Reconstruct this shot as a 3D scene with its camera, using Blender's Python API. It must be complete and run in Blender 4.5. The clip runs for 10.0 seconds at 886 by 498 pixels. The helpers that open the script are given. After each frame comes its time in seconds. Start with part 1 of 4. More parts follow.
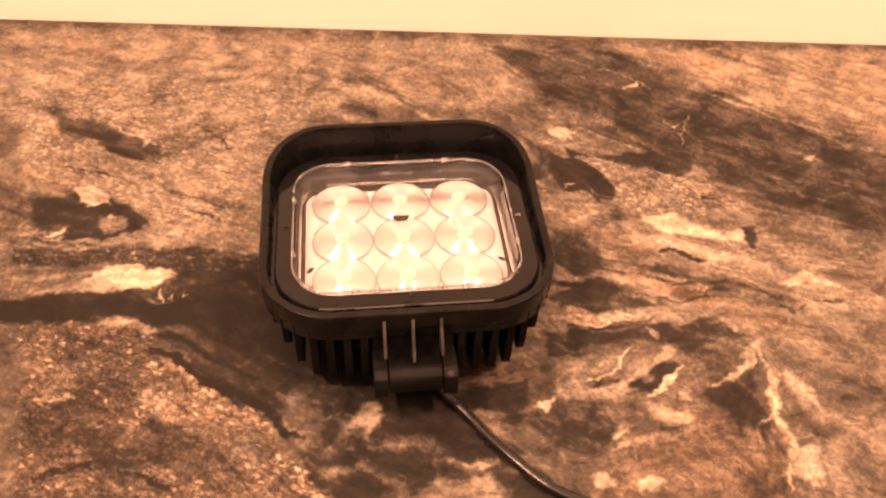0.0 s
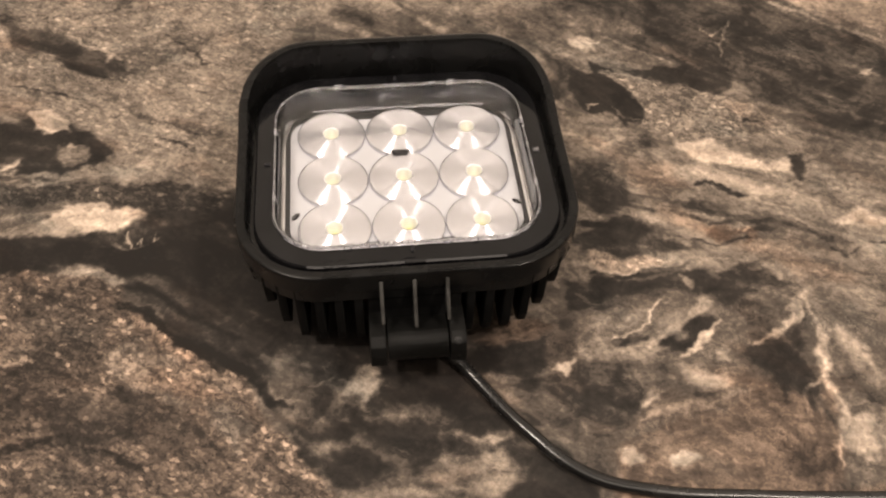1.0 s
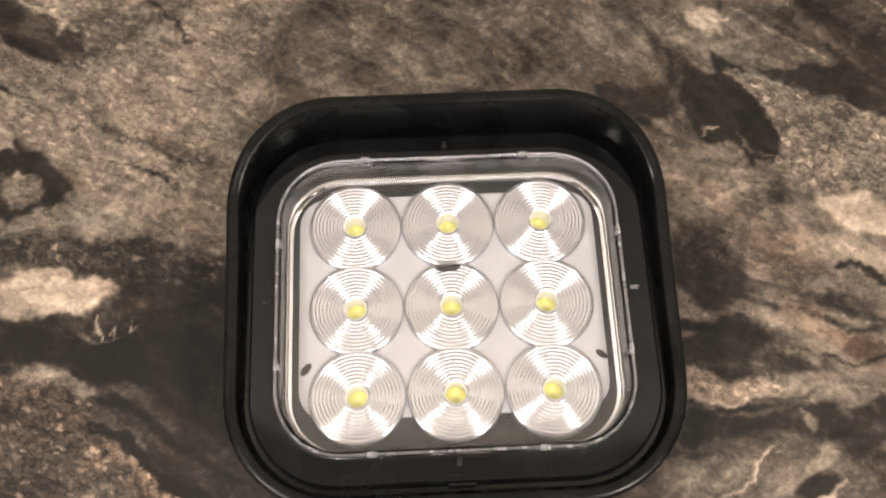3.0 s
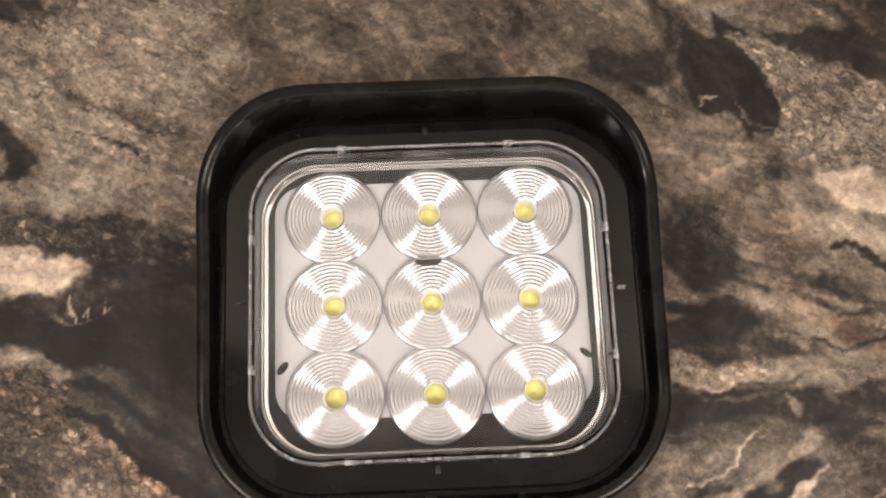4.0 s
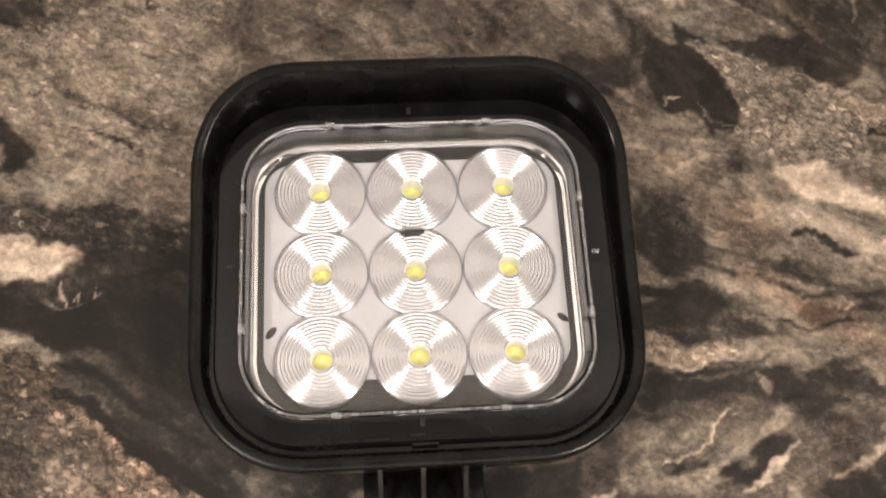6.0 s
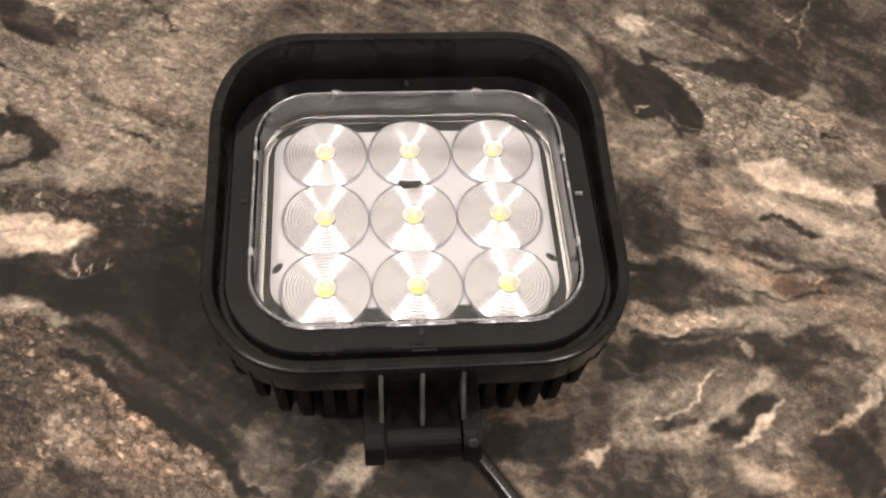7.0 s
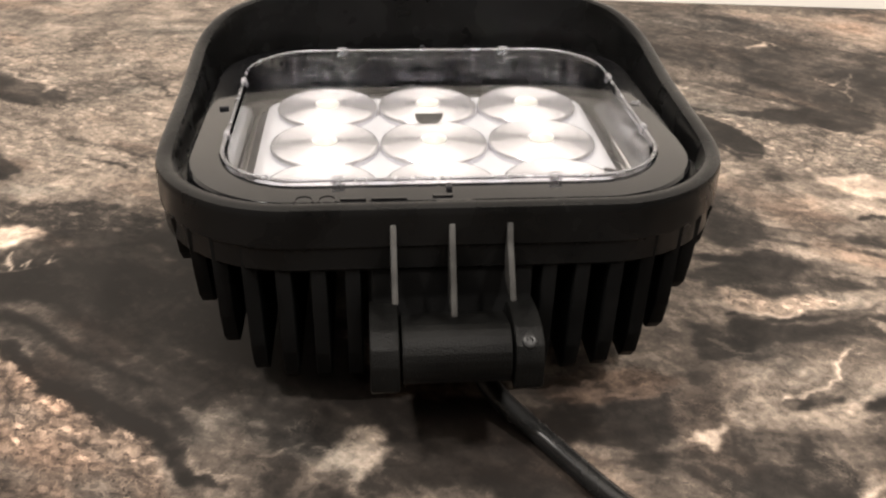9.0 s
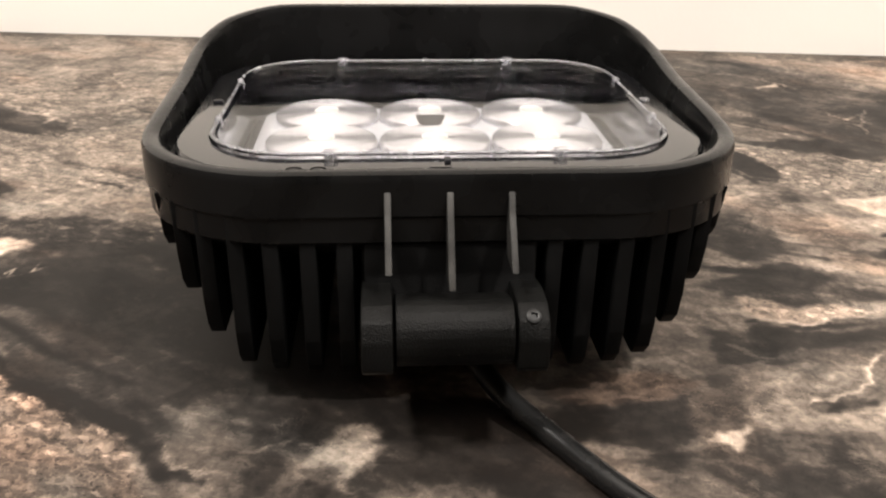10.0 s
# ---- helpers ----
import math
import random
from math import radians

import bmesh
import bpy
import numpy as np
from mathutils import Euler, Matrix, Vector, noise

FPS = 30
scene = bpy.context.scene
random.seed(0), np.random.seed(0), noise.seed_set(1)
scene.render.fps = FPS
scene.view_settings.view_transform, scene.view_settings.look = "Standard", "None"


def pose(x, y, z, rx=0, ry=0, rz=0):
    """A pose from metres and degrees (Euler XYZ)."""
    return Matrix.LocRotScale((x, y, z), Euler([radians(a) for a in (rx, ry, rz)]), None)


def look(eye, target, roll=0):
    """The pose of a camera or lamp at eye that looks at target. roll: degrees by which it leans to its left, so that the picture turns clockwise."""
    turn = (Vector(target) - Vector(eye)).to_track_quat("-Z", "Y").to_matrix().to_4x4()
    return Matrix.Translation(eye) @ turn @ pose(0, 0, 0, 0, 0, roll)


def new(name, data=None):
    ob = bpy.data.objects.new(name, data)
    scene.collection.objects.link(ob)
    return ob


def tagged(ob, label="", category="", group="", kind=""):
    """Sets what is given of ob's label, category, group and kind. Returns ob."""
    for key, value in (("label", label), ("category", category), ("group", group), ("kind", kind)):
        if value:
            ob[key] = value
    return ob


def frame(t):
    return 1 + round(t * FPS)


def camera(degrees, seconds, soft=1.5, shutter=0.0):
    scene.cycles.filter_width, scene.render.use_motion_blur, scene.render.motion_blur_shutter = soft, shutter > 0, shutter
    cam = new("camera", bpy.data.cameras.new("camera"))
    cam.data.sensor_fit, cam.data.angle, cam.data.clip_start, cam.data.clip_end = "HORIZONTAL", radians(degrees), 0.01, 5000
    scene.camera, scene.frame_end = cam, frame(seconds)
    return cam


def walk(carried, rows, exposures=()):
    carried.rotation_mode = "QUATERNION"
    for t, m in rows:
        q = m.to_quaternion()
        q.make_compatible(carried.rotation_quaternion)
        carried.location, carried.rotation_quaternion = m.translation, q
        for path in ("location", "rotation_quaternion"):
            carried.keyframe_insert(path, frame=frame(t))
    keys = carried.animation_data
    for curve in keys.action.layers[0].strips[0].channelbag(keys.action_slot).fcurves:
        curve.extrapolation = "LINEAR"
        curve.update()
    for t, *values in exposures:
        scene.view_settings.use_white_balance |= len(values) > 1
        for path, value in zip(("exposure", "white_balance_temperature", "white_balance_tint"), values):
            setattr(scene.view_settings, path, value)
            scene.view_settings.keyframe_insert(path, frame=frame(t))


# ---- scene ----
cam = camera(52.1, 10.0, 2.2)
PATH = [
    (0, (-0.00119, -0.02126, 0.32577), (0.00759, 0.65014, -0.41528), 2.815),
    (0.5, (0.00108, -0.00719, 0.31311), (0.01193, 0.63496, -0.45339), 2.496),
    (1, (-0.00220, 0.02904, 0.30094), (0.00676, 0.60183, -0.51871), 2.771),
    (1.5, (-0.01191, 0.07935, 0.29114), (-0.01382, 0.57251, -0.57880), 2.680),
    (2, (-0.01516, 0.12727, 0.29165), (-0.02923, 0.53862, -0.61971), 2.084),
    (2.5, (-0.01558, 0.16651, 0.28762), (-0.03296, 0.50414, -0.65350), 1.543),
    (4, (-0.01380, 0.22938, 0.28112), (-0.01127, 0.36159, -0.71010), 5.956),
    (4.5, (-0.01354, 0.23390, 0.27826), (-0.00382, 0.33647, -0.71642), 10.103),
    (5, (-0.01383, 0.22910, 0.28173), (0.00135, 0.32632, -0.71342), 13.515),
    (5.5, (-0.01389, 0.21734, 0.28887), (0.00456, 0.36623, -0.69981), 11.611),
    (7, (-0.01195, 0.11260, 0.27743), (0.01287, 0.57034, -0.61131), 7.432),
    (7.5, (-0.01226, 0.07423, 0.26701), (0.00913, 0.63613, -0.55991), 6.044),
    (8, (-0.01107, 0.05581, 0.21395), (-0.00021, 0.72497, -0.52909), 4.439),
    (8.5, (-0.00549, 0.05661, 0.16481), (-0.00612, 0.81018, -0.49256), 2.790),
    (9, (-0.00580, 0.04992, 0.14209), (-0.03111, 0.86895, -0.43111), 1.611),
    (9.5, (-0.00286, 0.04687, 0.12849), (-0.04694, 0.90692, -0.37982), 0.768),
    (10, (-0.00221, 0.04691, 0.11608), (-0.04719, 0.92353, -0.36300), 1.090),
]
walk(cam, [(t, look(eye, target, roll)) for t, eye, target, roll in PATH],
     exposures=[(0.0, 0.5, 18000, 62), (0.5, 0.15, 9500, 22), (0.8, 0.05, 7700, 16), (1.1, -0.05, 7000, 14),
                (2.0, -0.1, 6800, 12), (4.0, -0.34, 6900, 13), (5.5, -0.34, 6900, 13), (7.2, 0.08, 6700, 12), (8.0, 0.24, 6600, 11), (10.0, 0.5, 6400, 11)])

# ---- light ----
world = bpy.data.worlds.new("room_air")
world.use_nodes = True
world.node_tree.nodes["Background"].inputs[0].default_value = (1.0, 0.93, 0.84, 1)
world.node_tree.nodes["Background"].inputs[1].default_value = 0.02
scene.world = world


def area_lamp(name, m, power, size, colour, shape="DISK", size_y=None):
    data = bpy.data.lights.new(name, "AREA")
    data.energy, data.shape, data.size, data.color = power, shape, size, colour
    if size_y:
        data.size_y = size_y
    ob = new(name, data)
    ob.matrix_world = m
    return ob


WARM = (1.0, 0.93, 0.85)
area_lamp("downlight", look((-0.60, -0.12, 1.30), (-0.06, 0.30, 0)), 17.0, 0.12, WARM)
area_lamp("downlight", look((0.60, -0.12, 1.30), (0.06, 0.30, 0)), 17.0, 0.12, WARM)
# Broad soft fill added overhead to lift wall and worktop; no known fixture.
area_lamp("soft_fill", look((0.0, -0.50, 1.48), (0.0, 0.0, 0)), 15.0, 1.1, WARM, "RECTANGLE", 0.7)


# ---- materials ----
class Net:
    """A small hand for building shader networks."""

    def __init__(self, name):
        self.mat = bpy.data.materials.new(name)
        self.mat.use_nodes = True
        self.tree = self.mat.node_tree
        self.bsdf = self.tree.nodes["Principled BSDF"]

    def node(self, kind, *links, operation="", gradient=""):
        n = self.tree.nodes.new(kind)
        if operation:
            n.operation = operation
        if gradient:
            n.gradient_type = gradient
        for i, v in enumerate(links):
            self.put(n.inputs[i], v)
        return n

    def put(self, socket, v):
        if v is None:
            return
        if hasattr(v, "is_output"):
            self.tree.links.new(v, socket)
        else:
            socket.default_value = v

    def math(self, op, a, b=0.0, c=None, clamp=False):
        n = self.node("ShaderNodeMath", a, b, c, operation=op)
        n.use_clamp = clamp
        return n.outputs[0]

    def span(self, v, a, b, lo=0.0, hi=1.0, smooth=True):
        n = self.node("ShaderNodeMapRange", v, a, b, lo, hi)
        n.interpolation_type = "SMOOTHSTEP" if smooth else "LINEAR"
        return n.outputs[0]

    def noise(self, vec, scale, detail=4.0, rough=0.55, distort=0.0, colour=False):
        n = self.node("ShaderNodeTexNoise")
        self.put(n.inputs["Vector"], vec)
        n.inputs["Scale"].default_value, n.inputs["Detail"].default_value = scale, detail
        n.inputs["Roughness"].default_value, n.inputs["Distortion"].default_value = rough, distort
        return n.outputs["Color" if colour else "Fac"]

    def mapping(self, vec, loc=(0, 0, 0), turn=0.0, scale=(1, 1, 1), kind="TEXTURE"):
        n = self.node("ShaderNodeMapping", vec)
        n.vector_type = kind
        n.inputs["Location"].default_value = loc
        n.inputs["Rotation"].default_value = (0, 0, radians(turn))
        n.inputs["Scale"].default_value = scale
        return n.outputs[0]

    def vmath(self, op, a, b=None, scale=None):
        n = self.node("ShaderNodeVectorMath", operation=op)
        self.put(n.inputs[0], a)
        self.put(n.inputs[1], b)
        if scale is not None:
            self.put(n.inputs["Scale"], scale)
        return n.outputs[0]

    def mix(self, fac, a, b, blend="MIX"):
        n = self.node("ShaderNodeMix")
        n.data_type, n.blend_type = "RGBA", blend
        self.put(n.inputs[0], fac)
        self.put(n.inputs[6], a)
        self.put(n.inputs[7], b)
        return n.outputs[2]

    def ramp(self, v, stops):
        n = self.node("ShaderNodeValToRGB", v)
        els = n.color_ramp.elements
        while len(els) < len(stops):
            els.new(0.5)
        for el, (p, c) in zip(els, stops):
            el.position, el.color = p, (*c, 1)
        return n.outputs[0]

    def bump(self, height, strength, distance):
        n = self.node("ShaderNodeBump")
        n.inputs["Strength"].default_value, n.inputs["Distance"].default_value = strength, distance
        self.put(n.inputs["Height"], height)
        self.put(self.bsdf.inputs["Normal"], n.outputs[0])

    def set(self, **sets):
        for key, value in sets.items():
            self.put(self.bsdf.inputs[key.replace("_", " ")], value)
        return self.mat

    def place(self):
        return self.node("ShaderNodeTexCoord").outputs["Object"]


def plastic(name, colour, rough, grain=900.0, relief=0.00006, wear=0.25, spec=0.5, graze=0.0):
    """Moulded plastic or painted metal with a fine grain and uneven gloss."""
    k = Net(name)
    p = k.place()
    big, fine = k.noise(p, 60, 3), k.noise(p, grain, 2)
    light = tuple(min(1, c * (1 + wear) + 0.004 * wear) for c in colour)
    dark = tuple(c * (1 - wear) for c in colour)
    col = k.mix(k.span(big, 0.3, 0.7), (*dark, 1), (*light, 1))
    k.bump(fine, 0.5, relief)
    return k.set(Base_Color=col, Roughness=k.span(big, 0.3, 0.7, max(0.02, rough - 0.06), rough + 0.08),
                 Specular_IOR_Level=k.math("MULTIPLY_ADD", k.math("POWER", k.node("ShaderNodeLayerWeight", 0.5).outputs["Facing"], 4.0), graze, spec, True) if graze else spec)


# The stone's figure, some tones deepened by the lamp's shade: patches and veins laid over one another, each with its
# tone (0 dark, 1 pale) and edge in millimetres.
FIGURE = []


def patch(tone, edge, outline, sand=0.0, warm=0.0):
    FIGURE.append((True, tone, 0.0, edge / 1000, np.reshape(outline, (-1, 2)), sand, warm))


def vein(tone, width, edge, line, sand=0.0, warm=0.0):
    FIGURE.append((False, tone, width / 1000, edge / 1000, np.reshape(line, (-1, 2)), sand, warm))


# the far side of the worktop
patch(0.5, 6.3, (-0.338, 0.441,  -0.093, 0.446,  0.039, 0.447,  0.071, 0.413,  0.031, 0.379,  -0.008, 0.382,  -0.070, 0.368,  -0.145, 0.340,  -0.306, 0.367), sand=0.25)
patch(0.26, 3.5, (0.025, 0.440,  0.059, 0.440,  0.107, 0.435,  0.167, 0.390,  0.242, 0.352,  0.292, 0.334,  0.281, 0.305,  0.234, 0.325,  0.188, 0.342,  0.131, 0.366,  0.082, 0.382,  0.057, 0.401), sand=0.2)
patch(0.52, 4.2, (0.105, 0.447,  0.190, 0.453,  0.340, 0.458,  0.298, 0.348,  0.247, 0.366,  0.169, 0.399,  0.124, 0.433), warm=0.3)
vein(0.36, 4, 4, (0.1700, 0.4420,  0.2160, 0.4170,  0.2680, 0.3990))
vein(0.6, 4, 4, (0.1360, 0.4440,  0.1910, 0.4260,  0.2570, 0.3980))
vein(0.62, 0.96, 1, (0.0590, 0.4370,  0.1020, 0.4200,  0.1300, 0.4010,  0.1680, 0.3930,  0.2030, 0.3770,  0.2360, 0.3580))
vein(0.66, 2.4, 2, (-0.0960, 0.4210,  -0.0720, 0.4140,  -0.0470, 0.4000))
vein(0.3, 3.2, 3, (-0.0750, 0.4140,  -0.0410, 0.4000,  -0.0170, 0.3810,  -0.0070, 0.3720))
vein(0.66, 2.4, 2, (-0.0540, 0.3960,  -0.0300, 0.3880,  -0.0200, 0.3810))
vein(0.32, 4, 3, (-0.2260, 0.3680,  -0.1990, 0.3620,  -0.1710, 0.3470,  -0.1570, 0.3430))
vein(0.6, 1.6, 2, (-0.1660, 0.3640,  -0.1440, 0.3800,  -0.1170, 0.3870,  -0.0860, 0.3970))
vein(0.36, 2.4, 3, (-0.1550, 0.3870,  -0.1260, 0.4000,  -0.0880, 0.4070))
patch(0.72, 0.7, (0.103, 0.408,  0.113, 0.410,  0.113, 0.404,  0.104, 0.402))
# the grey field beside the lamp
patch(0.5, 4.2, (-0.239, 0.386,  -0.066, 0.396,  -0.080, 0.351,  -0.088, 0.328,  -0.084, 0.266,  -0.108, 0.267,  -0.140, 0.271,  -0.146, 0.290,  -0.183, 0.305,  -0.213, 0.307), sand=0.6)
vein(0.27, 4, 3, (-0.2220, 0.3670,  -0.1960, 0.3520,  -0.1760, 0.3470,  -0.1550, 0.3390,  -0.1470, 0.3300))
vein(0.6, 1.6, 1.5, (-0.1580, 0.3380,  -0.1460, 0.3570,  -0.1280, 0.3760))
vein(0.33, 1.6, 2, (-0.1440, 0.3340,  -0.1230, 0.3480,  -0.0990, 0.3650))
vein(0.3, 1.6, 1.5, (-0.1350, 0.3040,  -0.1140, 0.3000,  -0.0960, 0.2960))
vein(0.56, 1.6, 1.5, (-0.1600, 0.2960,  -0.1330, 0.2940,  -0.1080, 0.2820))
vein(0.58, 4, 4, (-0.1420, 0.3250,  -0.1240, 0.3120,  -0.0970, 0.3060))
patch(0.55, 2.1, (-0.143, 0.286,  -0.111, 0.284,  -0.088, 0.277,  -0.085, 0.267,  -0.108, 0.268,  -0.132, 0.271))
# the dark knot and its pale islands
patch(0.19, 1.8, (-0.202, 0.296,  -0.186, 0.300,  -0.169, 0.300,  -0.152, 0.294,  -0.145, 0.284,  -0.146, 0.274,  -0.158, 0.268,  -0.177, 0.267,  -0.190, 0.258))
patch(0.73, 1, (-0.185, 0.306,  -0.177, 0.308,  -0.169, 0.302,  -0.165, 0.295,  -0.173, 0.294,  -0.180, 0.299))
vein(0.7, 1.8, 1.2, (-0.1930, 0.2730,  -0.1820, 0.2760,  -0.1760, 0.2830,  -0.1650, 0.2760,  -0.1550, 0.2760,  -0.1510, 0.2860))
vein(0.6, 1.2, 1, (-0.1780, 0.2730,  -0.1690, 0.2650,  -0.1640, 0.2680,  -0.1590, 0.2740,  -0.1550, 0.2830))
vein(0.5, 2, 1.5, (-0.1910, 0.2670,  -0.1760, 0.2660,  -0.1630, 0.2620))
vein(0.1, 1.6, 1, (-0.1600, 0.2860,  -0.1510, 0.2870,  -0.1460, 0.2820,  -0.1500, 0.2750))
patch(0.3, 2.1, (-0.191, 0.260,  -0.161, 0.263,  -0.139, 0.269,  -0.128, 0.261,  -0.154, 0.252,  -0.186, 0.245))
vein(0.2, 1.6, 1.5, (-0.1880, 0.2570,  -0.1690, 0.2560,  -0.1510, 0.2600))
# the dark band that runs under the lamp
patch(0.19, 2.1, (-0.141, 0.268,  -0.110, 0.266,  -0.084, 0.265,  -0.062, 0.263,  -0.039, 0.221,  -0.020, 0.197,  -0.021, 0.176,  -0.044, 0.183,  -0.061, 0.186,  -0.072, 0.185,  -0.094, 0.194,  -0.116, 0.207,  -0.124, 0.220,  -0.139, 0.223,  -0.182, 0.223,  -0.186, 0.238,  -0.164, 0.239,  -0.137, 0.240,  -0.120, 0.250,  -0.136, 0.256))
patch(0.1, 2.1, (-0.185, 0.234,  -0.153, 0.233,  -0.122, 0.235,  -0.102, 0.238,  -0.100, 0.227,  -0.122, 0.222,  -0.149, 0.226,  -0.182, 0.226))
# darkest stone of the band, with the lamp's shadow painted into its tone
patch(0.09, 4.2, (-0.099, 0.246,  -0.061, 0.254,  -0.029, 0.206,  -0.028, 0.187,  -0.049, 0.191,  -0.066, 0.205,  -0.083, 0.214))
vein(0.24, 3, 3, (-0.1350, 0.2610,  -0.1140, 0.2600,  -0.0890, 0.2530))
vein(0.28, 2, 2, (-0.1130, 0.2600,  -0.0980, 0.2550,  -0.0820, 0.2410))
vein(0.24, 2, 2, (-0.1100, 0.2190,  -0.0940, 0.2040,  -0.0710, 0.1920,  -0.0530, 0.1860))
vein(0.24, 1.5, 2, (-0.0990, 0.2190,  -0.0770, 0.2040))
patch(0.73, 1.7, (-0.166, 0.241,  -0.159, 0.250,  -0.150, 0.255,  -0.136, 0.255,  -0.126, 0.253,  -0.127, 0.245,  -0.137, 0.241,  -0.153, 0.240))
vein(0.6, 2, 2, (-0.1830, 0.2360,  -0.1710, 0.2390,  -0.1600, 0.2430))
vein(0.52, 0.96, 1, (-0.1860, 0.2440,  -0.1710, 0.2470,  -0.1560, 0.2520))
vein(0.5, 0.45, 0.4, (-0.1260, 0.2370,  -0.1230, 0.2400))
vein(0.52, 0.4, 0.4, (-0.1210, 0.2370,  -0.1200, 0.2410,  -0.1180, 0.2370))
vein(0.5, 0.4, 0.4, (-0.1160, 0.2380,  -0.1140, 0.2400))
vein(0.06, 1.1, 1, (-0.1260, 0.2350,  -0.1110, 0.2360))
# the broken, pebbly stone
patch(0.38, 1.4, (-0.186, 0.223,  -0.139, 0.222,  -0.124, 0.220,  -0.116, 0.207,  -0.094, 0.192,  -0.069, 0.178,  -0.060, 0.163,  -0.045, 0.149,  -0.030, 0.135,  -0.023, 0.120,  -0.151, 0.116), sand=1, warm=0.5)
vein(0.56, 1.4, 1.5, (-0.1800, 0.2260,  -0.1580, 0.2260,  -0.1390, 0.2230,  -0.1240, 0.2210))
patch(0.45, 3.5, (-0.125, 0.188,  -0.104, 0.191,  -0.080, 0.173,  -0.066, 0.159,  -0.068, 0.150,  -0.089, 0.164,  -0.109, 0.172), sand=0.7)
patch(0.3, 4.2, (-0.166, 0.182,  -0.135, 0.178,  -0.107, 0.166,  -0.087, 0.154,  -0.091, 0.145,  -0.120, 0.154,  -0.161, 0.164), sand=0.8, warm=0.5)
vein(0.06, 1.3, 1, (-0.1200, 0.2070,  -0.1100, 0.2000,  -0.0930, 0.1900,  -0.0780, 0.1830,  -0.0660, 0.1780))
vein(0.58, 1.2, 1, (-0.1150, 0.2010,  -0.0920, 0.1840,  -0.0680, 0.1730,  -0.0560, 0.1650))
vein(0.1, 1.3, 1.2, (-0.0660, 0.1850,  -0.0610, 0.1740,  -0.0540, 0.1610,  -0.0410, 0.1470,  -0.0310, 0.1390))
vein(0.62, 0.96, 1, (-0.0580, 0.1580,  -0.0480, 0.1460,  -0.0340, 0.1390))
vein(0.13, 1.3, 1.2, (-0.1530, 0.1460,  -0.1390, 0.1510,  -0.1260, 0.1510,  -0.1110, 0.1480,  -0.0970, 0.1390))
vein(0.5, 1.3, 1.4, (-0.1540, 0.1490,  -0.1400, 0.1530,  -0.1260, 0.1540,  -0.1080, 0.1490))
vein(0.66, 1, 1, (-0.1640, 0.1820,  -0.1520, 0.1820))
patch(0.72, 0.7, (-0.114, 0.180,  -0.112, 0.183,  -0.109, 0.181,  -0.110, 0.177,  -0.112, 0.177))
patch(0.74, 0.7, (-0.150, 0.211,  -0.146, 0.211,  -0.144, 0.208,  -0.148, 0.207))
patch(0.68, 0.7, (-0.103, 0.174,  -0.098, 0.175,  -0.098, 0.172,  -0.102, 0.172))
# the smoky stone in front of the lamp, darkened in colour for the lamp's shade
patch(0.16, 3.5, (-0.061, 0.184,  -0.021, 0.183,  0.014, 0.189,  0.020, 0.175,  0.046, 0.154,  0.060, 0.134,  0.026, 0.122,  -0.027, 0.120,  -0.032, 0.139,  -0.050, 0.159))
# dark stone by the bracket, deepened with the bracket's painted shadow
patch(0.11, 2.8, (-0.026, 0.194,  0.010, 0.193,  0.040, 0.202,  0.048, 0.195,  0.035, 0.178,  0.020, 0.182,  -0.002, 0.176,  -0.023, 0.178))
vein(0.46, 2.4, 3, (-0.0550, 0.1720,  -0.0430, 0.1750,  -0.0330, 0.1730,  -0.0340, 0.1640,  -0.0420, 0.1590))
vein(0.4, 2.4, 3, (-0.0220, 0.1640,  -0.0060, 0.1690,  0.0060, 0.1610))
vein(0.14, 2.4, 2.5, (-0.0260, 0.1600,  -0.0090, 0.1520,  0.0060, 0.1590))
vein(0.42, 2, 2, (-0.0410, 0.1510,  -0.0260, 0.1560,  -0.0090, 0.1460))
patch(0.56, 2.5, (-0.033, 0.175,  -0.030, 0.183,  -0.025, 0.185,  -0.022, 0.182,  -0.022, 0.174,  -0.026, 0.170,  -0.030, 0.171))
# pale swirl, its tone lowered to put the lamp's shade in
patch(0.52, 3, (-0.032, 0.137,  -0.013, 0.142,  0.006, 0.151,  0.022, 0.155,  0.033, 0.143,  0.026, 0.137,  0.007, 0.136,  -0.012, 0.132,  -0.028, 0.131))
vein(0.3, 1.6, 1.5, (-0.0240, 0.1380,  -0.0050, 0.1420,  0.0100, 0.1390))
vein(0.36, 1.6, 1.5, (-0.0010, 0.1460,  0.0120, 0.1450,  0.0240, 0.1470))
vein(0.62, 1.6, 2, (0.0020, 0.1590,  0.0160, 0.1570,  0.0260, 0.1600))
patch(0.36, 1.4, (0.012, 0.200,  0.023, 0.207,  0.039, 0.209,  0.046, 0.205,  0.036, 0.199,  0.023, 0.196), warm=0.8)
vein(0.26, 1.2, 1.2, (0.0270, 0.1960,  0.0350, 0.2050,  0.0460, 0.2070))
# the pale net
patch(0.27, 3.5, (0.040, 0.199,  0.063, 0.215,  0.090, 0.222,  0.123, 0.220,  0.136, 0.203,  0.114, 0.178,  0.087, 0.164,  0.058, 0.159,  0.043, 0.176), warm=0.3)
patch(0.2, 2.1, (0.045, 0.180,  0.064, 0.183,  0.083, 0.177,  0.067, 0.163,  0.051, 0.167))
patch(0.7, 1.2, (0.044, 0.187,  0.048, 0.191,  0.051, 0.192,  0.049, 0.188,  0.046, 0.186))
vein(0.72, 3.2, 2, (0.0550, 0.1960,  0.0700, 0.1990,  0.0870, 0.1930,  0.0990, 0.1870,  0.1080, 0.1840))
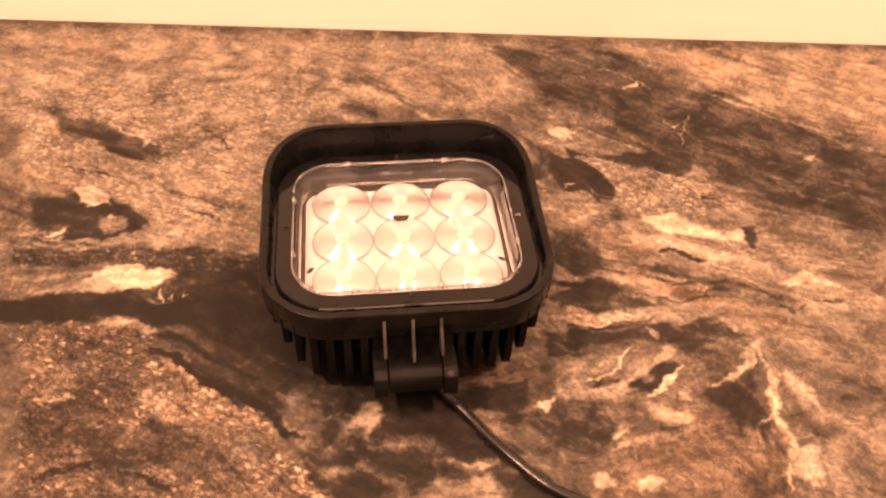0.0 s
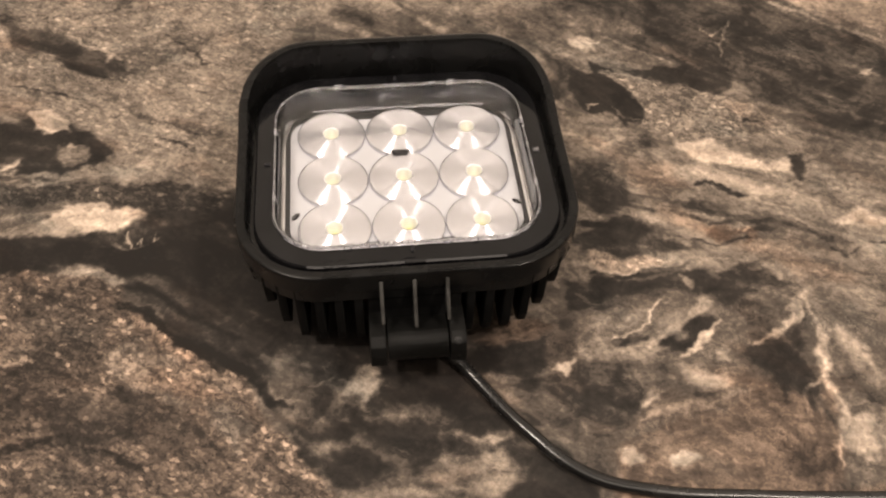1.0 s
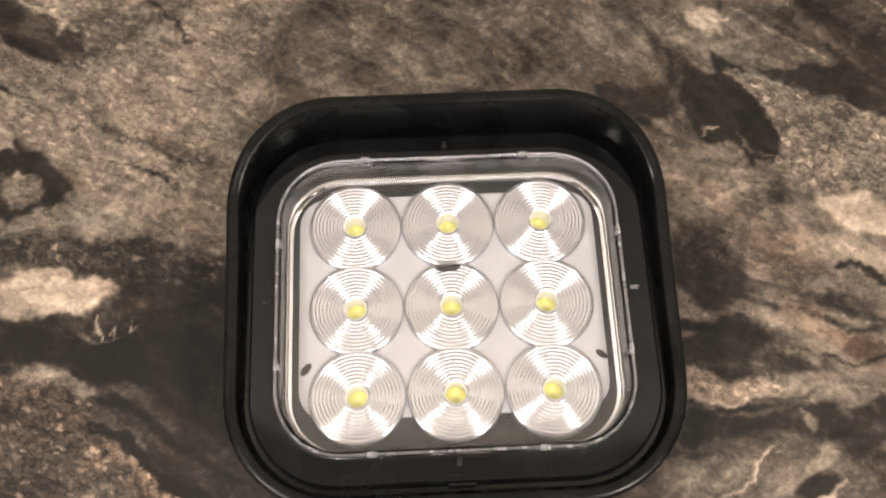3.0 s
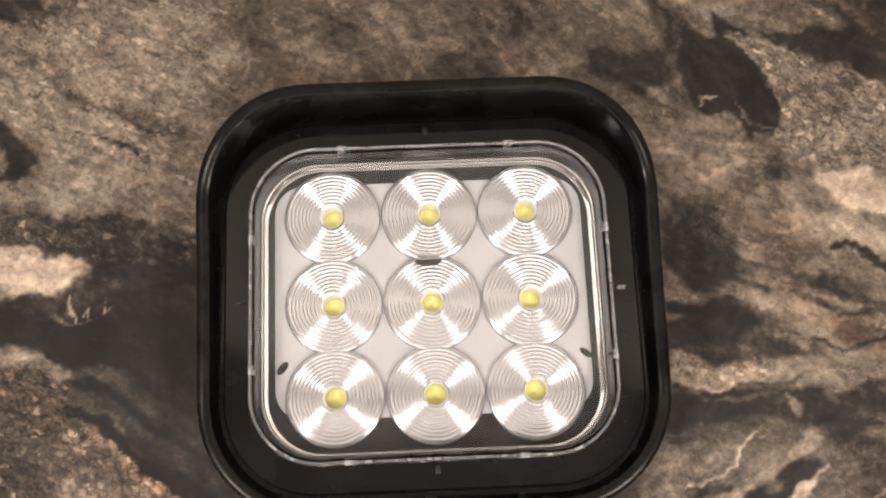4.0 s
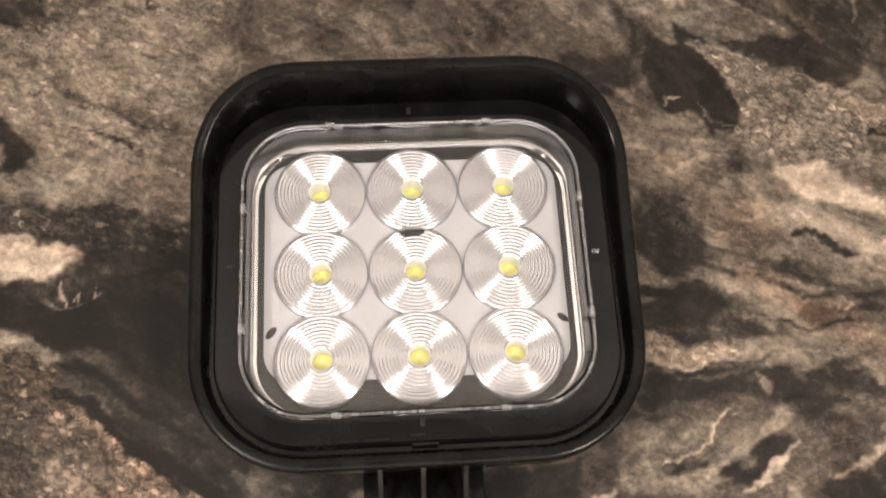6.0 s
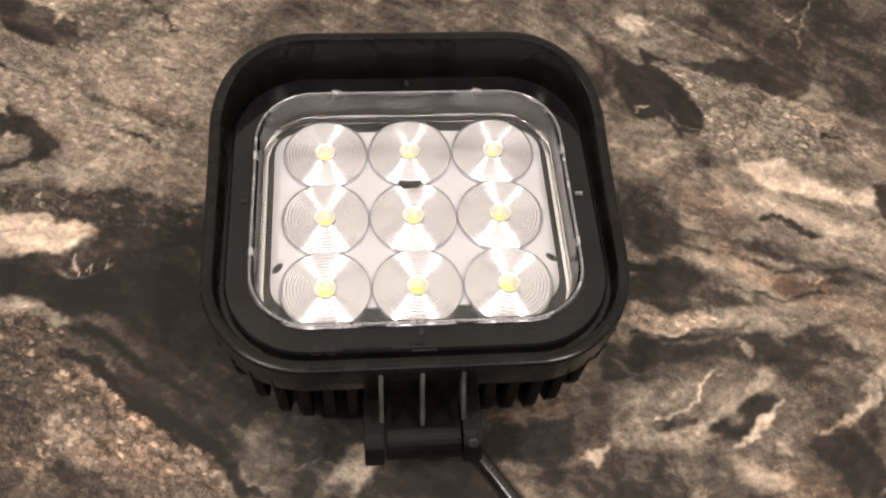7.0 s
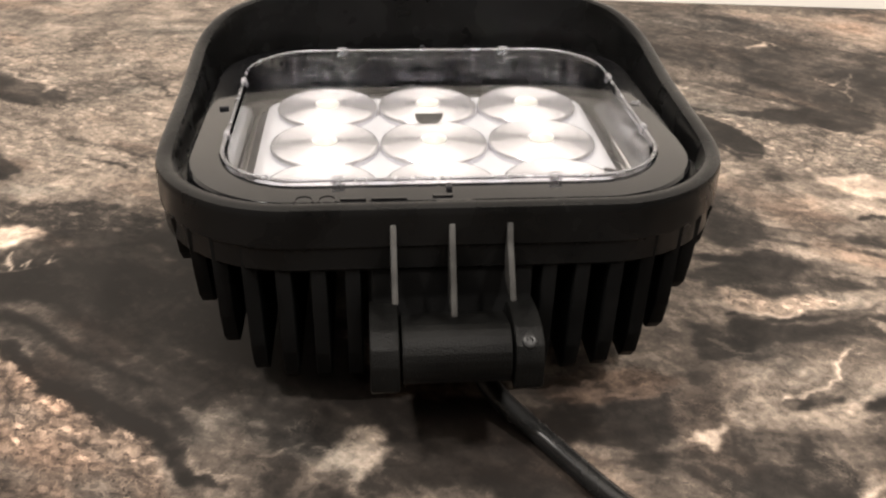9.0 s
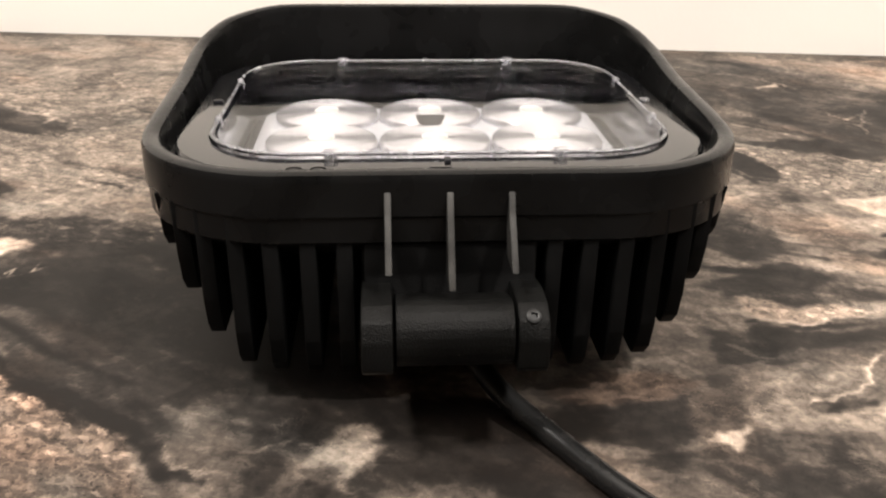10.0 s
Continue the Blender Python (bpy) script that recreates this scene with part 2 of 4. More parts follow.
vein(0.66, 2.4, 2, (0.0570, 0.1950,  0.0740, 0.1910,  0.0810, 0.1790,  0.0740, 0.1720))
vein(0.52, 2, 2, (0.0720, 0.1990,  0.0800, 0.2100,  0.0860, 0.2190))
vein(0.5, 2.4, 2.5, (0.0890, 0.1960,  0.1000, 0.2120,  0.1130, 0.2170))
vein(0.84, 0.72, 0.6, (0.0910, 0.1930,  0.0970, 0.1970,  0.1010, 0.1990,  0.1010, 0.2020,  0.1060, 0.2050,  0.1070, 0.2090))
vein(0.8, 0.64, 0.6, (0.0870, 0.2210,  0.0860, 0.2160,  0.0820, 0.2120,  0.0820, 0.2080))
vein(0.6, 2.4, 2, (0.1020, 0.1980,  0.1090, 0.1960,  0.1090, 0.1910))
vein(0.58, 0.96, 1, (0.0550, 0.2050,  0.0520, 0.1990,  0.0590, 0.1970))
vein(0.14, 1.2, 1.2, (0.0860, 0.2110,  0.0890, 0.2010,  0.0860, 0.1950))
vein(0.15, 1.6, 1.5, (0.0610, 0.1880,  0.0750, 0.1850,  0.0880, 0.1870))
# the brown corner and the forked vein
patch(0.38, 3.5, (0.060, 0.134,  0.066, 0.159,  0.099, 0.172,  0.133, 0.191,  0.148, 0.182,  0.148, 0.162,  0.139, 0.125,  0.059, 0.123), sand=0.3, warm=0.7)
patch(0.2, 2.8, (0.114, 0.205,  0.135, 0.201,  0.142, 0.184,  0.145, 0.166,  0.135, 0.179,  0.121, 0.193))
patch(0.66, 1, (0.066, 0.155,  0.071, 0.158,  0.075, 0.153,  0.072, 0.150,  0.067, 0.151))
patch(0.62, 1, (0.084, 0.155,  0.089, 0.159,  0.095, 0.156,  0.090, 0.152,  0.084, 0.151))
vein(0.56, 2.4, 2, (0.0730, 0.1680,  0.0920, 0.1730,  0.1100, 0.1810))
vein(0.52, 2.4, 2.5, (0.1070, 0.1630,  0.1190, 0.1590))
vein(0.74, 1.3, 1, (0.1460, 0.2240,  0.1390, 0.2140,  0.1300, 0.2080,  0.1220, 0.2010))
vein(0.78, 1.6, 1.2, (0.1450, 0.2240,  0.1460, 0.2080,  0.1470, 0.1940,  0.1430, 0.1880,  0.1490, 0.1760,  0.1510, 0.1640,  0.1440, 0.1580,  0.1440, 0.1520))
vein(0.6, 0.96, 1, (0.1460, 0.2130,  0.1500, 0.2080))
vein(0.64, 2.8, 2.5, (0.1550, 0.2070,  0.1620, 0.1940,  0.1710, 0.1720))
patch(0.68, 2.1, (0.146, 0.171,  0.159, 0.173,  0.162, 0.162,  0.154, 0.154,  0.147, 0.158))
vein(0.3, 2.4, 2.5, (0.1540, 0.1890,  0.1610, 0.1760,  0.1670, 0.1580))
patch(0.45, 2.8, (0.164, 0.194,  0.194, 0.196,  0.188, 0.147,  0.156, 0.146))
# the pale streaks on the other side
patch(0.45, 4.2, (0.054, 0.303,  0.105, 0.308,  0.156, 0.305,  0.228, 0.292,  0.205, 0.216,  0.149, 0.224,  0.118, 0.228,  0.052, 0.225), sand=0.15)
patch(0.22, 2.1, (0.052, 0.245,  0.065, 0.254,  0.082, 0.259,  0.096, 0.249,  0.109, 0.244,  0.085, 0.239,  0.062, 0.238))
patch(0.2, 2.1, (0.050, 0.224,  0.075, 0.227,  0.100, 0.232,  0.128, 0.237,  0.145, 0.229,  0.117, 0.221,  0.086, 0.223,  0.067, 0.214,  0.049, 0.210))
patch(0.24, 2.1, (0.056, 0.293,  0.071, 0.288,  0.081, 0.269,  0.066, 0.263,  0.055, 0.274))
patch(0.73, 1.9, (0.105, 0.299,  0.117, 0.302,  0.136, 0.297,  0.153, 0.292,  0.150, 0.287,  0.130, 0.289,  0.113, 0.291))
vein(0.62, 3.2, 2.5, (0.0970, 0.2860,  0.1240, 0.2810,  0.1540, 0.2730,  0.1690, 0.2640,  0.1920, 0.2600))
vein(0.52, 2.8, 2.5, (0.0800, 0.2590,  0.0990, 0.2550,  0.1210, 0.2450,  0.1440, 0.2460))
vein(0.76, 2, 1.5, (0.1650, 0.2620,  0.1770, 0.2660,  0.1920, 0.2590))
vein(0.6, 2.8, 1.6, (0.0540, 0.2340,  0.0710, 0.2320,  0.0850, 0.2340,  0.1000, 0.2380))
vein(0.12, 0.8, 0.8, (0.1060, 0.2790,  0.1180, 0.2750,  0.1300, 0.2730))
vein(0.14, 1.6, 1.5, (0.0740, 0.2660,  0.0950, 0.2620,  0.1130, 0.2570,  0.1300, 0.2610))
vein(0.2, 1.6, 1.5, (0.1320, 0.2570,  0.1530, 0.2550,  0.1730, 0.2500,  0.1910, 0.2490))
patch(0.18, 1.4, (0.152, 0.294,  0.159, 0.296,  0.159, 0.289,  0.155, 0.283,  0.152, 0.288))
vein(0.15, 0.8, 0.8, (0.1610, 0.2480,  0.1690, 0.2450,  0.1840, 0.2500,  0.1960, 0.2480))
vein(0.64, 1.6, 1.5, (0.1270, 0.2340,  0.1360, 0.2390,  0.1390, 0.2330))
patch(0.58, 1.4, (0.143, 0.317,  0.151, 0.320,  0.153, 0.312,  0.145, 0.308))
vein(0.62, 2, 2, (0.0870, 0.3000,  0.1020, 0.2860,  0.1190, 0.2840))
vein(0.58, 2, 2, (0.0550, 0.2710,  0.0680, 0.2600,  0.0800, 0.2590))
vein(0.64, 1.6, 1.5, (0.0800, 0.2600,  0.0890, 0.2570))
vein(0.42, 1.6, 1.5, (0.1120, 0.2510,  0.1290, 0.2540,  0.1250, 0.2450), warm=1)
vein(0.56, 2, 2, (0.1600, 0.2790,  0.1740, 0.2770,  0.1980, 0.2750))
# the dark band beyond it
patch(0.25, 2.8, (0.097, 0.406,  0.156, 0.409,  0.220, 0.367,  0.245, 0.349,  0.229, 0.295,  0.198, 0.304,  0.172, 0.321,  0.148, 0.332,  0.111, 0.355,  0.099, 0.372))
patch(0.42, 3.5, (0.041, 0.377,  0.069, 0.371,  0.105, 0.349,  0.098, 0.334,  0.064, 0.347,  0.046, 0.354))
patch(0.13, 1.3, (0.066, 0.351,  0.081, 0.345,  0.091, 0.325,  0.091, 0.315,  0.079, 0.316,  0.068, 0.329))
patch(0.26, 2.1, (0.046, 0.357,  0.059, 0.350,  0.066, 0.328,  0.070, 0.308,  0.057, 0.310,  0.050, 0.335))
patch(0.5, 1.8, (0.081, 0.345,  0.104, 0.338,  0.134, 0.328,  0.159, 0.318,  0.153, 0.307,  0.118, 0.309,  0.092, 0.313), sand=0.8)
vein(0.66, 0.96, 1, (0.0800, 0.3440,  0.1010, 0.3380,  0.1220, 0.3330,  0.1440, 0.3250))
patch(0.73, 1.4, (0.057, 0.364,  0.065, 0.368,  0.074, 0.364,  0.072, 0.358,  0.060, 0.359))
vein(0.58, 0.64, 0.6, (0.1220, 0.3790,  0.1290, 0.3740,  0.1400, 0.3830,  0.1320, 0.3680,  0.1320, 0.3580))
vein(0.56, 1.3, 1.2, (0.1570, 0.4040,  0.1860, 0.3860,  0.2220, 0.3720))
vein(0.46, 1.6, 1.5, (0.1880, 0.3580,  0.2070, 0.3460))
vein(0.42, 1.6, 2, (0.1380, 0.3550,  0.1630, 0.3440,  0.1860, 0.3270))
patch(0.62, 0.7, (0.199, 0.352,  0.203, 0.353,  0.202, 0.348,  0.198, 0.348))
vein(0.3, 2.4, 2, (-0.0560, 0.3800,  -0.0360, 0.3730,  -0.0080, 0.3640))
vein(0.62, 2.4, 2, (-0.0580, 0.3720,  -0.0390, 0.3640))
vein(0.58, 2, 2, (-0.0170, 0.3780,  -0.0000, 0.3680))
vein(0.5, 1.6, 1.5, (0.0220, 0.3970,  0.0250, 0.3850,  0.0410, 0.3730))
# finer branches
vein(0.58, 0.8, 0.8, (0.0590, 0.1930,  0.0660, 0.1880,  0.0680, 0.1790,  0.0640, 0.1740))
vein(0.62, 0.7, 0.7, (0.0870, 0.1940,  0.0900, 0.1870,  0.0980, 0.1830,  0.1060, 0.1830))
vein(0.55, 0.8, 0.8, (0.0920, 0.1890,  0.0870, 0.1800,  0.0780, 0.1760))
vein(0.6, 0.7, 0.6, (0.0740, 0.2000,  0.0770, 0.2060,  0.0730, 0.2090))
vein(0.5, 0.9, 0.9, (0.0970, 0.1920,  0.1130, 0.2020,  0.1200, 0.2010))
vein(0.62, 0.6, 0.6, (0.0940, 0.2140,  0.0990, 0.2190,  0.1050, 0.2200))
vein(0.55, 0.7, 0.7, (0.1430, 0.1880,  0.1360, 0.1790,  0.1350, 0.1700))
vein(0.58, 0.7, 0.7, (0.1490, 0.1760,  0.1560, 0.1800,  0.1610, 0.1760))
vein(0.6, 0.7, 0.6, (0.1350, 0.2880,  0.1470, 0.2820,  0.1610, 0.2820))
vein(0.62, 0.8, 0.7, (0.1110, 0.2770,  0.1320, 0.2710,  0.1480, 0.2660))
vein(0.6, 0.8, 0.7, (0.1310, 0.2670,  0.1520, 0.2600,  0.1700, 0.2550))
vein(0.14, 0.7, 0.6, (0.0800, 0.2540,  0.0960, 0.2500,  0.1120, 0.2470,  0.1280, 0.2500))
vein(0.16, 0.7, 0.6, (0.0540, 0.2570,  0.0680, 0.2540,  0.0780, 0.2570))
vein(0.13, 0.6, 0.5, (0.1150, 0.3270,  0.1300, 0.3190,  0.1450, 0.3160))
vein(0.62, 0.6, 0.5, (0.0740, 0.3710,  0.0900, 0.3620,  0.1080, 0.3530))
vein(0.2, 0.6, 0.5, (-0.1980, 0.3220,  -0.1730, 0.3160,  -0.1540, 0.3100))
vein(0.18, 0.5, 0.5, (-0.1330, 0.3590,  -0.1140, 0.3410,  -0.0940, 0.3350))
vein(0.62, 0.6, 0.5, (-0.1210, 0.3370,  -0.1030, 0.3270,  -0.0920, 0.3200))
vein(0.2, 0.5, 0.5, (-0.2060, 0.3670,  -0.1790, 0.3690,  -0.1530, 0.3790))
vein(0.16, 0.5, 0.5, (-0.1460, 0.2970,  -0.1220, 0.2910,  -0.1070, 0.2880))
# the dark band seen close, with its pale island and crystals
patch(0.5, 1, (-0.202, 0.271,  -0.149, 0.268,  -0.129, 0.269,  -0.117, 0.269,  -0.105, 0.266,  -0.090, 0.267,  -0.089, 0.281), sand=0.35)
patch(0.26, 1, (-0.200, 0.263,  -0.128, 0.268,  -0.117, 0.269,  -0.105, 0.265,  -0.090, 0.266,  -0.088, 0.253,  -0.116, 0.255,  -0.130, 0.255,  -0.147, 0.255,  -0.199, 0.252), sand=0.9)
patch(0.13, 4, (-0.124, 0.252,  -0.088, 0.253,  -0.083, 0.214,  -0.112, 0.221,  -0.126, 0.237))
patch(0.27, 3, (-0.127, 0.247,  -0.115, 0.252,  -0.109, 0.247,  -0.117, 0.241,  -0.126, 0.242))
patch(0.08, 1.5, (-0.196, 0.231,  -0.145, 0.235,  -0.126, 0.235,  -0.110, 0.239,  -0.086, 0.237,  -0.085, 0.223,  -0.105, 0.222,  -0.123, 0.222,  -0.133, 0.223,  -0.143, 0.224,  -0.194, 0.221))
patch(0.73, 2.4, (-0.157, 0.253,  -0.147, 0.254,  -0.136, 0.253,  -0.124, 0.252,  -0.128, 0.248,  -0.130, 0.242,  -0.138, 0.242,  -0.146, 0.243,  -0.156, 0.243))
patch(0.25, 3, (-0.122, 0.219,  -0.107, 0.214,  -0.093, 0.205,  -0.081, 0.192,  -0.091, 0.195,  -0.106, 0.205,  -0.119, 0.210))
vein(0.45, 0.5, 0.5, (-0.1360, 0.2350,  -0.1260, 0.2350,  -0.1190, 0.2370,  -0.1140, 0.2400))
vein(0.66, 0.5, 0.3, (-0.1260, 0.2410,  -0.1250, 0.2390,  -0.1240, 0.2360))
vein(0.62, 0.5, 0.3, (-0.1220, 0.2380,  -0.1210, 0.2410,  -0.1200, 0.2370))
vein(0.64, 0.5, 0.3, (-0.1160, 0.2430,  -0.1160, 0.2400,  -0.1160, 0.2380))
patch(0.55, 1, (-0.150, 0.224,  -0.143, 0.224,  -0.136, 0.224,  -0.130, 0.223,  -0.123, 0.220,  -0.126, 0.217,  -0.136, 0.220,  -0.150, 0.220), sand=0.5)
vein(0.07, 1.8, 0.7, (-0.1200, 0.2080,  -0.1100, 0.2030,  -0.1050, 0.1980,  -0.0940, 0.1920,  -0.0850, 0.1880,  -0.0780, 0.1850))
vein(0.56, 1.2, 0.7, (-0.1200, 0.2060,  -0.1110, 0.2010,  -0.1050, 0.1940,  -0.0940, 0.1880,  -0.0810, 0.1800))
vein(0.45, 0.5, 0.4, (-0.1190, 0.2100,  -0.1090, 0.2060,  -0.1030, 0.1990,  -0.0920, 0.1940))
patch(0.62, 0.7, (-0.118, 0.199,  -0.115, 0.200,  -0.114, 0.198,  -0.116, 0.197))
patch(0.66, 0.6, (-0.113, 0.181,  -0.110, 0.181,  -0.110, 0.176,  -0.112, 0.176))
patch(0.6, 0.7, (-0.136, 0.200,  -0.133, 0.201,  -0.132, 0.198,  -0.135, 0.198))
# the smoke and the pale crust on the other side
patch(0.21, 5, (0.056, 0.280,  0.072, 0.278,  0.080, 0.268,  0.073, 0.260,  0.062, 0.263,  0.057, 0.270))
vein(0.62, 4, 4, (0.0940, 0.2860,  0.1080, 0.2830,  0.1300, 0.2790,  0.1390, 0.2760))
vein(0.18, 1.1, 0.6, (0.1070, 0.2780,  0.1160, 0.2780,  0.1280, 0.2740))
vein(0.19, 3, 2.5, (0.0800, 0.2700,  0.0940, 0.2660,  0.1100, 0.2650,  0.1210, 0.2620,  0.1340, 0.2590))
patch(0.38, 2, (0.106, 0.254,  0.118, 0.258,  0.122, 0.253,  0.115, 0.247), warm=1)
vein(0.66, 0.5, 0.4, (0.1220, 0.2530,  0.1250, 0.2570,  0.1280, 0.2550,  0.1240, 0.2520))
vein(0.6, 0.5, 0.4, (0.1270, 0.2460,  0.1290, 0.2400))
vein(0.45, 1.5, 1.5, (0.0990, 0.2500,  0.1030, 0.2450,  0.1060, 0.2380,  0.1100, 0.2310))
patch(0.54, 1.4, (0.081, 0.262,  0.084, 0.263,  0.088, 0.260,  0.086, 0.257))
vein(0.46, 1.2, 1.2, (0.0880, 0.2510,  0.0950, 0.2500,  0.1010, 0.2460,  0.1040, 0.2510,  0.1090, 0.2500))
patch(0.13, 3, (0.060, 0.228,  0.080, 0.229,  0.089, 0.226,  0.086, 0.221,  0.076, 0.215,  0.063, 0.213,  0.058, 0.217))
patch(0.56, 0.8, (0.060, 0.242,  0.067, 0.241,  0.073, 0.239,  0.088, 0.240,  0.091, 0.236,  0.101, 0.239,  0.101, 0.238,  0.091, 0.234,  0.078, 0.232,  0.061, 0.231), sand=0.8, warm=0.3)
vein(0.1, 1.5, 1, (0.0610, 0.2290,  0.0780, 0.2300,  0.0920, 0.2330,  0.1010, 0.2370))
patch(0.56, 1, (0.095, 0.230,  0.101, 0.228,  0.100, 0.226,  0.097, 0.226))
patch(0.46, 4, (0.059, 0.193,  0.071, 0.206,  0.083, 0.213,  0.078, 0.201,  0.068, 0.192))
patch(0.5, 4, (0.085, 0.202,  0.092, 0.207,  0.105, 0.218,  0.109, 0.216,  0.099, 0.204,  0.089, 0.197))
# pale stone toned down, shade near the lamp's front put into its colour
patch(0.54, 3.5, (0.057, 0.194,  0.070, 0.195,  0.085, 0.193,  0.093, 0.187,  0.058, 0.184))
patch(0.16, 2.5, (0.094, 0.202,  0.102, 0.210,  0.106, 0.208,  0.101, 0.201,  0.094, 0.197))
vein(0.72, 0.9, 0.7, (0.0680, 0.2010,  0.0770, 0.2050,  0.0820, 0.2090,  0.0840, 0.2150,  0.0860, 0.2200))
vein(0.76, 0.9, 0.6, (0.0920, 0.1930,  0.0990, 0.1980,  0.1030, 0.2020,  0.1070, 0.2090))
# the dark tongue and the sandy field
patch(0.22, 2.5, (0.030, 0.336,  0.049, 0.337,  0.054, 0.326,  0.047, 0.323,  0.036, 0.326,  0.029, 0.329))
patch(0.43, 3, (0.028, 0.325,  0.043, 0.321,  0.058, 0.315,  0.069, 0.314,  0.083, 0.314,  0.087, 0.310,  0.069, 0.303,  0.058, 0.304,  0.045, 0.312))
patch(0.2, 1, (0.083, 0.348,  0.089, 0.343,  0.099, 0.340,  0.108, 0.339,  0.118, 0.334,  0.134, 0.335,  0.133, 0.352))
patch(0.53, 0.8, (0.070, 0.344,  0.081, 0.345,  0.087, 0.342,  0.099, 0.339,  0.108, 0.338,  0.118, 0.333,  0.134, 0.334,  0.135, 0.306,  0.107, 0.303,  0.090, 0.309,  0.086, 0.314,  0.091, 0.319,  0.087, 0.328,  0.078, 0.339), sand=1)
patch(0.15, 1, (0.057, 0.344,  0.070, 0.344,  0.082, 0.333,  0.089, 0.325,  0.091, 0.319,  0.088, 0.315,  0.083, 0.315,  0.075, 0.317,  0.066, 0.317,  0.058, 0.331))
vein(0.58, 0.4, 0.4, (0.0660, 0.3200,  0.0670, 0.3220,  0.0720, 0.3220))
vein(0.5, 0.3, 0.4, (0.0770, 0.3200,  0.0810, 0.3170,  0.0880, 0.3160))
vein(0.58, 1.2, 1, (0.0560, 0.3060,  0.0650, 0.2990,  0.0710, 0.2960))
vein(0.56, 1.5, 1, (0.0690, 0.3000,  0.0780, 0.3040,  0.0880, 0.3080))
patch(0.27, 3, (0.075, 0.300,  0.089, 0.307,  0.093, 0.300,  0.086, 0.292,  0.077, 0.295))
patch(0.73, 2.2, (0.106, 0.299,  0.112, 0.303,  0.121, 0.302,  0.135, 0.298,  0.135, 0.292,  0.120, 0.294,  0.110, 0.296))
# the pebbly stone and its dark seam, seen close
patch(0.29, 2, (-0.160, 0.215,  -0.122, 0.204,  -0.124, 0.188,  -0.147, 0.177), sand=0.9, warm=0.4)
patch(0.25, 2.5, (-0.138, 0.171,  -0.114, 0.172,  -0.096, 0.167,  -0.081, 0.160,  -0.079, 0.154,  -0.131, 0.150), sand=0.6, warm=0.4)
patch(0.5, 1.5, (-0.121, 0.186,  -0.108, 0.192,  -0.092, 0.181,  -0.077, 0.175,  -0.065, 0.167,  -0.080, 0.168,  -0.099, 0.171,  -0.115, 0.176), sand=1, warm=0.3)
patch(0.31, 3, (-0.066, 0.185,  -0.041, 0.178,  -0.042, 0.159,  -0.056, 0.158))
vein(0.27, 1.5, 1.2, (-0.1220, 0.2220,  -0.1010, 0.2120,  -0.0850, 0.2030,  -0.0730, 0.1970))
vein(0.08, 1.5, 1.2, (-0.1220, 0.2180,  -0.1030, 0.2090,  -0.0890, 0.2010,  -0.0750, 0.1960))
vein(0.3, 2, 2, (-0.1030, 0.2050,  -0.0920, 0.1980,  -0.0830, 0.1930))
vein(0.56, 1.2, 0.7, (-0.1190, 0.2060,  -0.1090, 0.1990,  -0.0980, 0.1910,  -0.0870, 0.1840,  -0.0760, 0.1770,  -0.0660, 0.1710))
vein(0.07, 1.8, 0.6, (-0.1210, 0.2100,  -0.1120, 0.2050,  -0.1040, 0.1980,  -0.0930, 0.1930,  -0.0820, 0.1870,  -0.0670, 0.1800,  -0.0640, 0.1760,  -0.0600, 0.1700,  -0.0530, 0.1660))
vein(0.52, 0.5, 0.4, (-0.0610, 0.1760,  -0.0580, 0.1700,  -0.0480, 0.1680))
vein(0.5, 0.5, 0.5, (-0.0470, 0.1760,  -0.0390, 0.1800,  -0.0310, 0.1750,  -0.0220, 0.1670))
patch(0.58, 1.2, (-0.031, 0.178,  -0.027, 0.186,  -0.023, 0.182,  -0.022, 0.175,  -0.026, 0.171))
# the pale net, seen close
patch(0.35, 3, (0.052, 0.205,  0.069, 0.217,  0.087, 0.223,  0.114, 0.220,  0.120, 0.208,  0.114, 0.188,  0.089, 0.179,  0.062, 0.175,  0.051, 0.184))
vein(0.62, 4.5, 3, (0.0540, 0.1940,  0.0700, 0.1960,  0.0840, 0.1950,  0.0910, 0.1920,  0.1080, 0.1840))
vein(0.58, 4.5, 3, (0.0840, 0.1970,  0.0920, 0.2060,  0.1070, 0.2170))
vein(0.56, 4, 3, (0.0570, 0.1970,  0.0680, 0.2080,  0.0800, 0.2130))
vein(0.12, 2, 1.2, (0.0700, 0.1990,  0.0800, 0.2010))
patch(0.15, 2, (0.086, 0.197,  0.092, 0.201,  0.097, 0.200,  0.091, 0.195,  0.087, 0.195))
patch(0.16, 2, (0.098, 0.207,  0.105, 0.211,  0.107, 0.209,  0.101, 0.203,  0.096, 0.201))
patch(0.17, 3, (0.063, 0.188,  0.074, 0.190,  0.070, 0.182,  0.064, 0.180))
patch(0.2, 3, (0.083, 0.189,  0.089, 0.189,  0.086, 0.181,  0.081, 0.180))
vein(0.72, 0.7, 0.5, (0.0680, 0.2000,  0.0740, 0.2030,  0.0820, 0.2090,  0.0850, 0.2180,  0.0870, 0.2210))
vein(0.76, 0.8, 0.5, (0.0920, 0.1930,  0.0960, 0.1970,  0.1010, 0.2010,  0.1040, 0.2050,  0.1080, 0.2100))
patch(0.58, 1.5, (0.105, 0.199,  0.110, 0.197,  0.109, 0.193,  0.104, 0.194))
patch(0.66, 1.5, (0.099, 0.190,  0.108, 0.186,  0.108, 0.184,  0.099, 0.185))
vein(0.66, 1.6, 1.2, (0.1470, 0.2250,  0.1400, 0.2190,  0.1360, 0.2120,  0.1290, 0.2060))
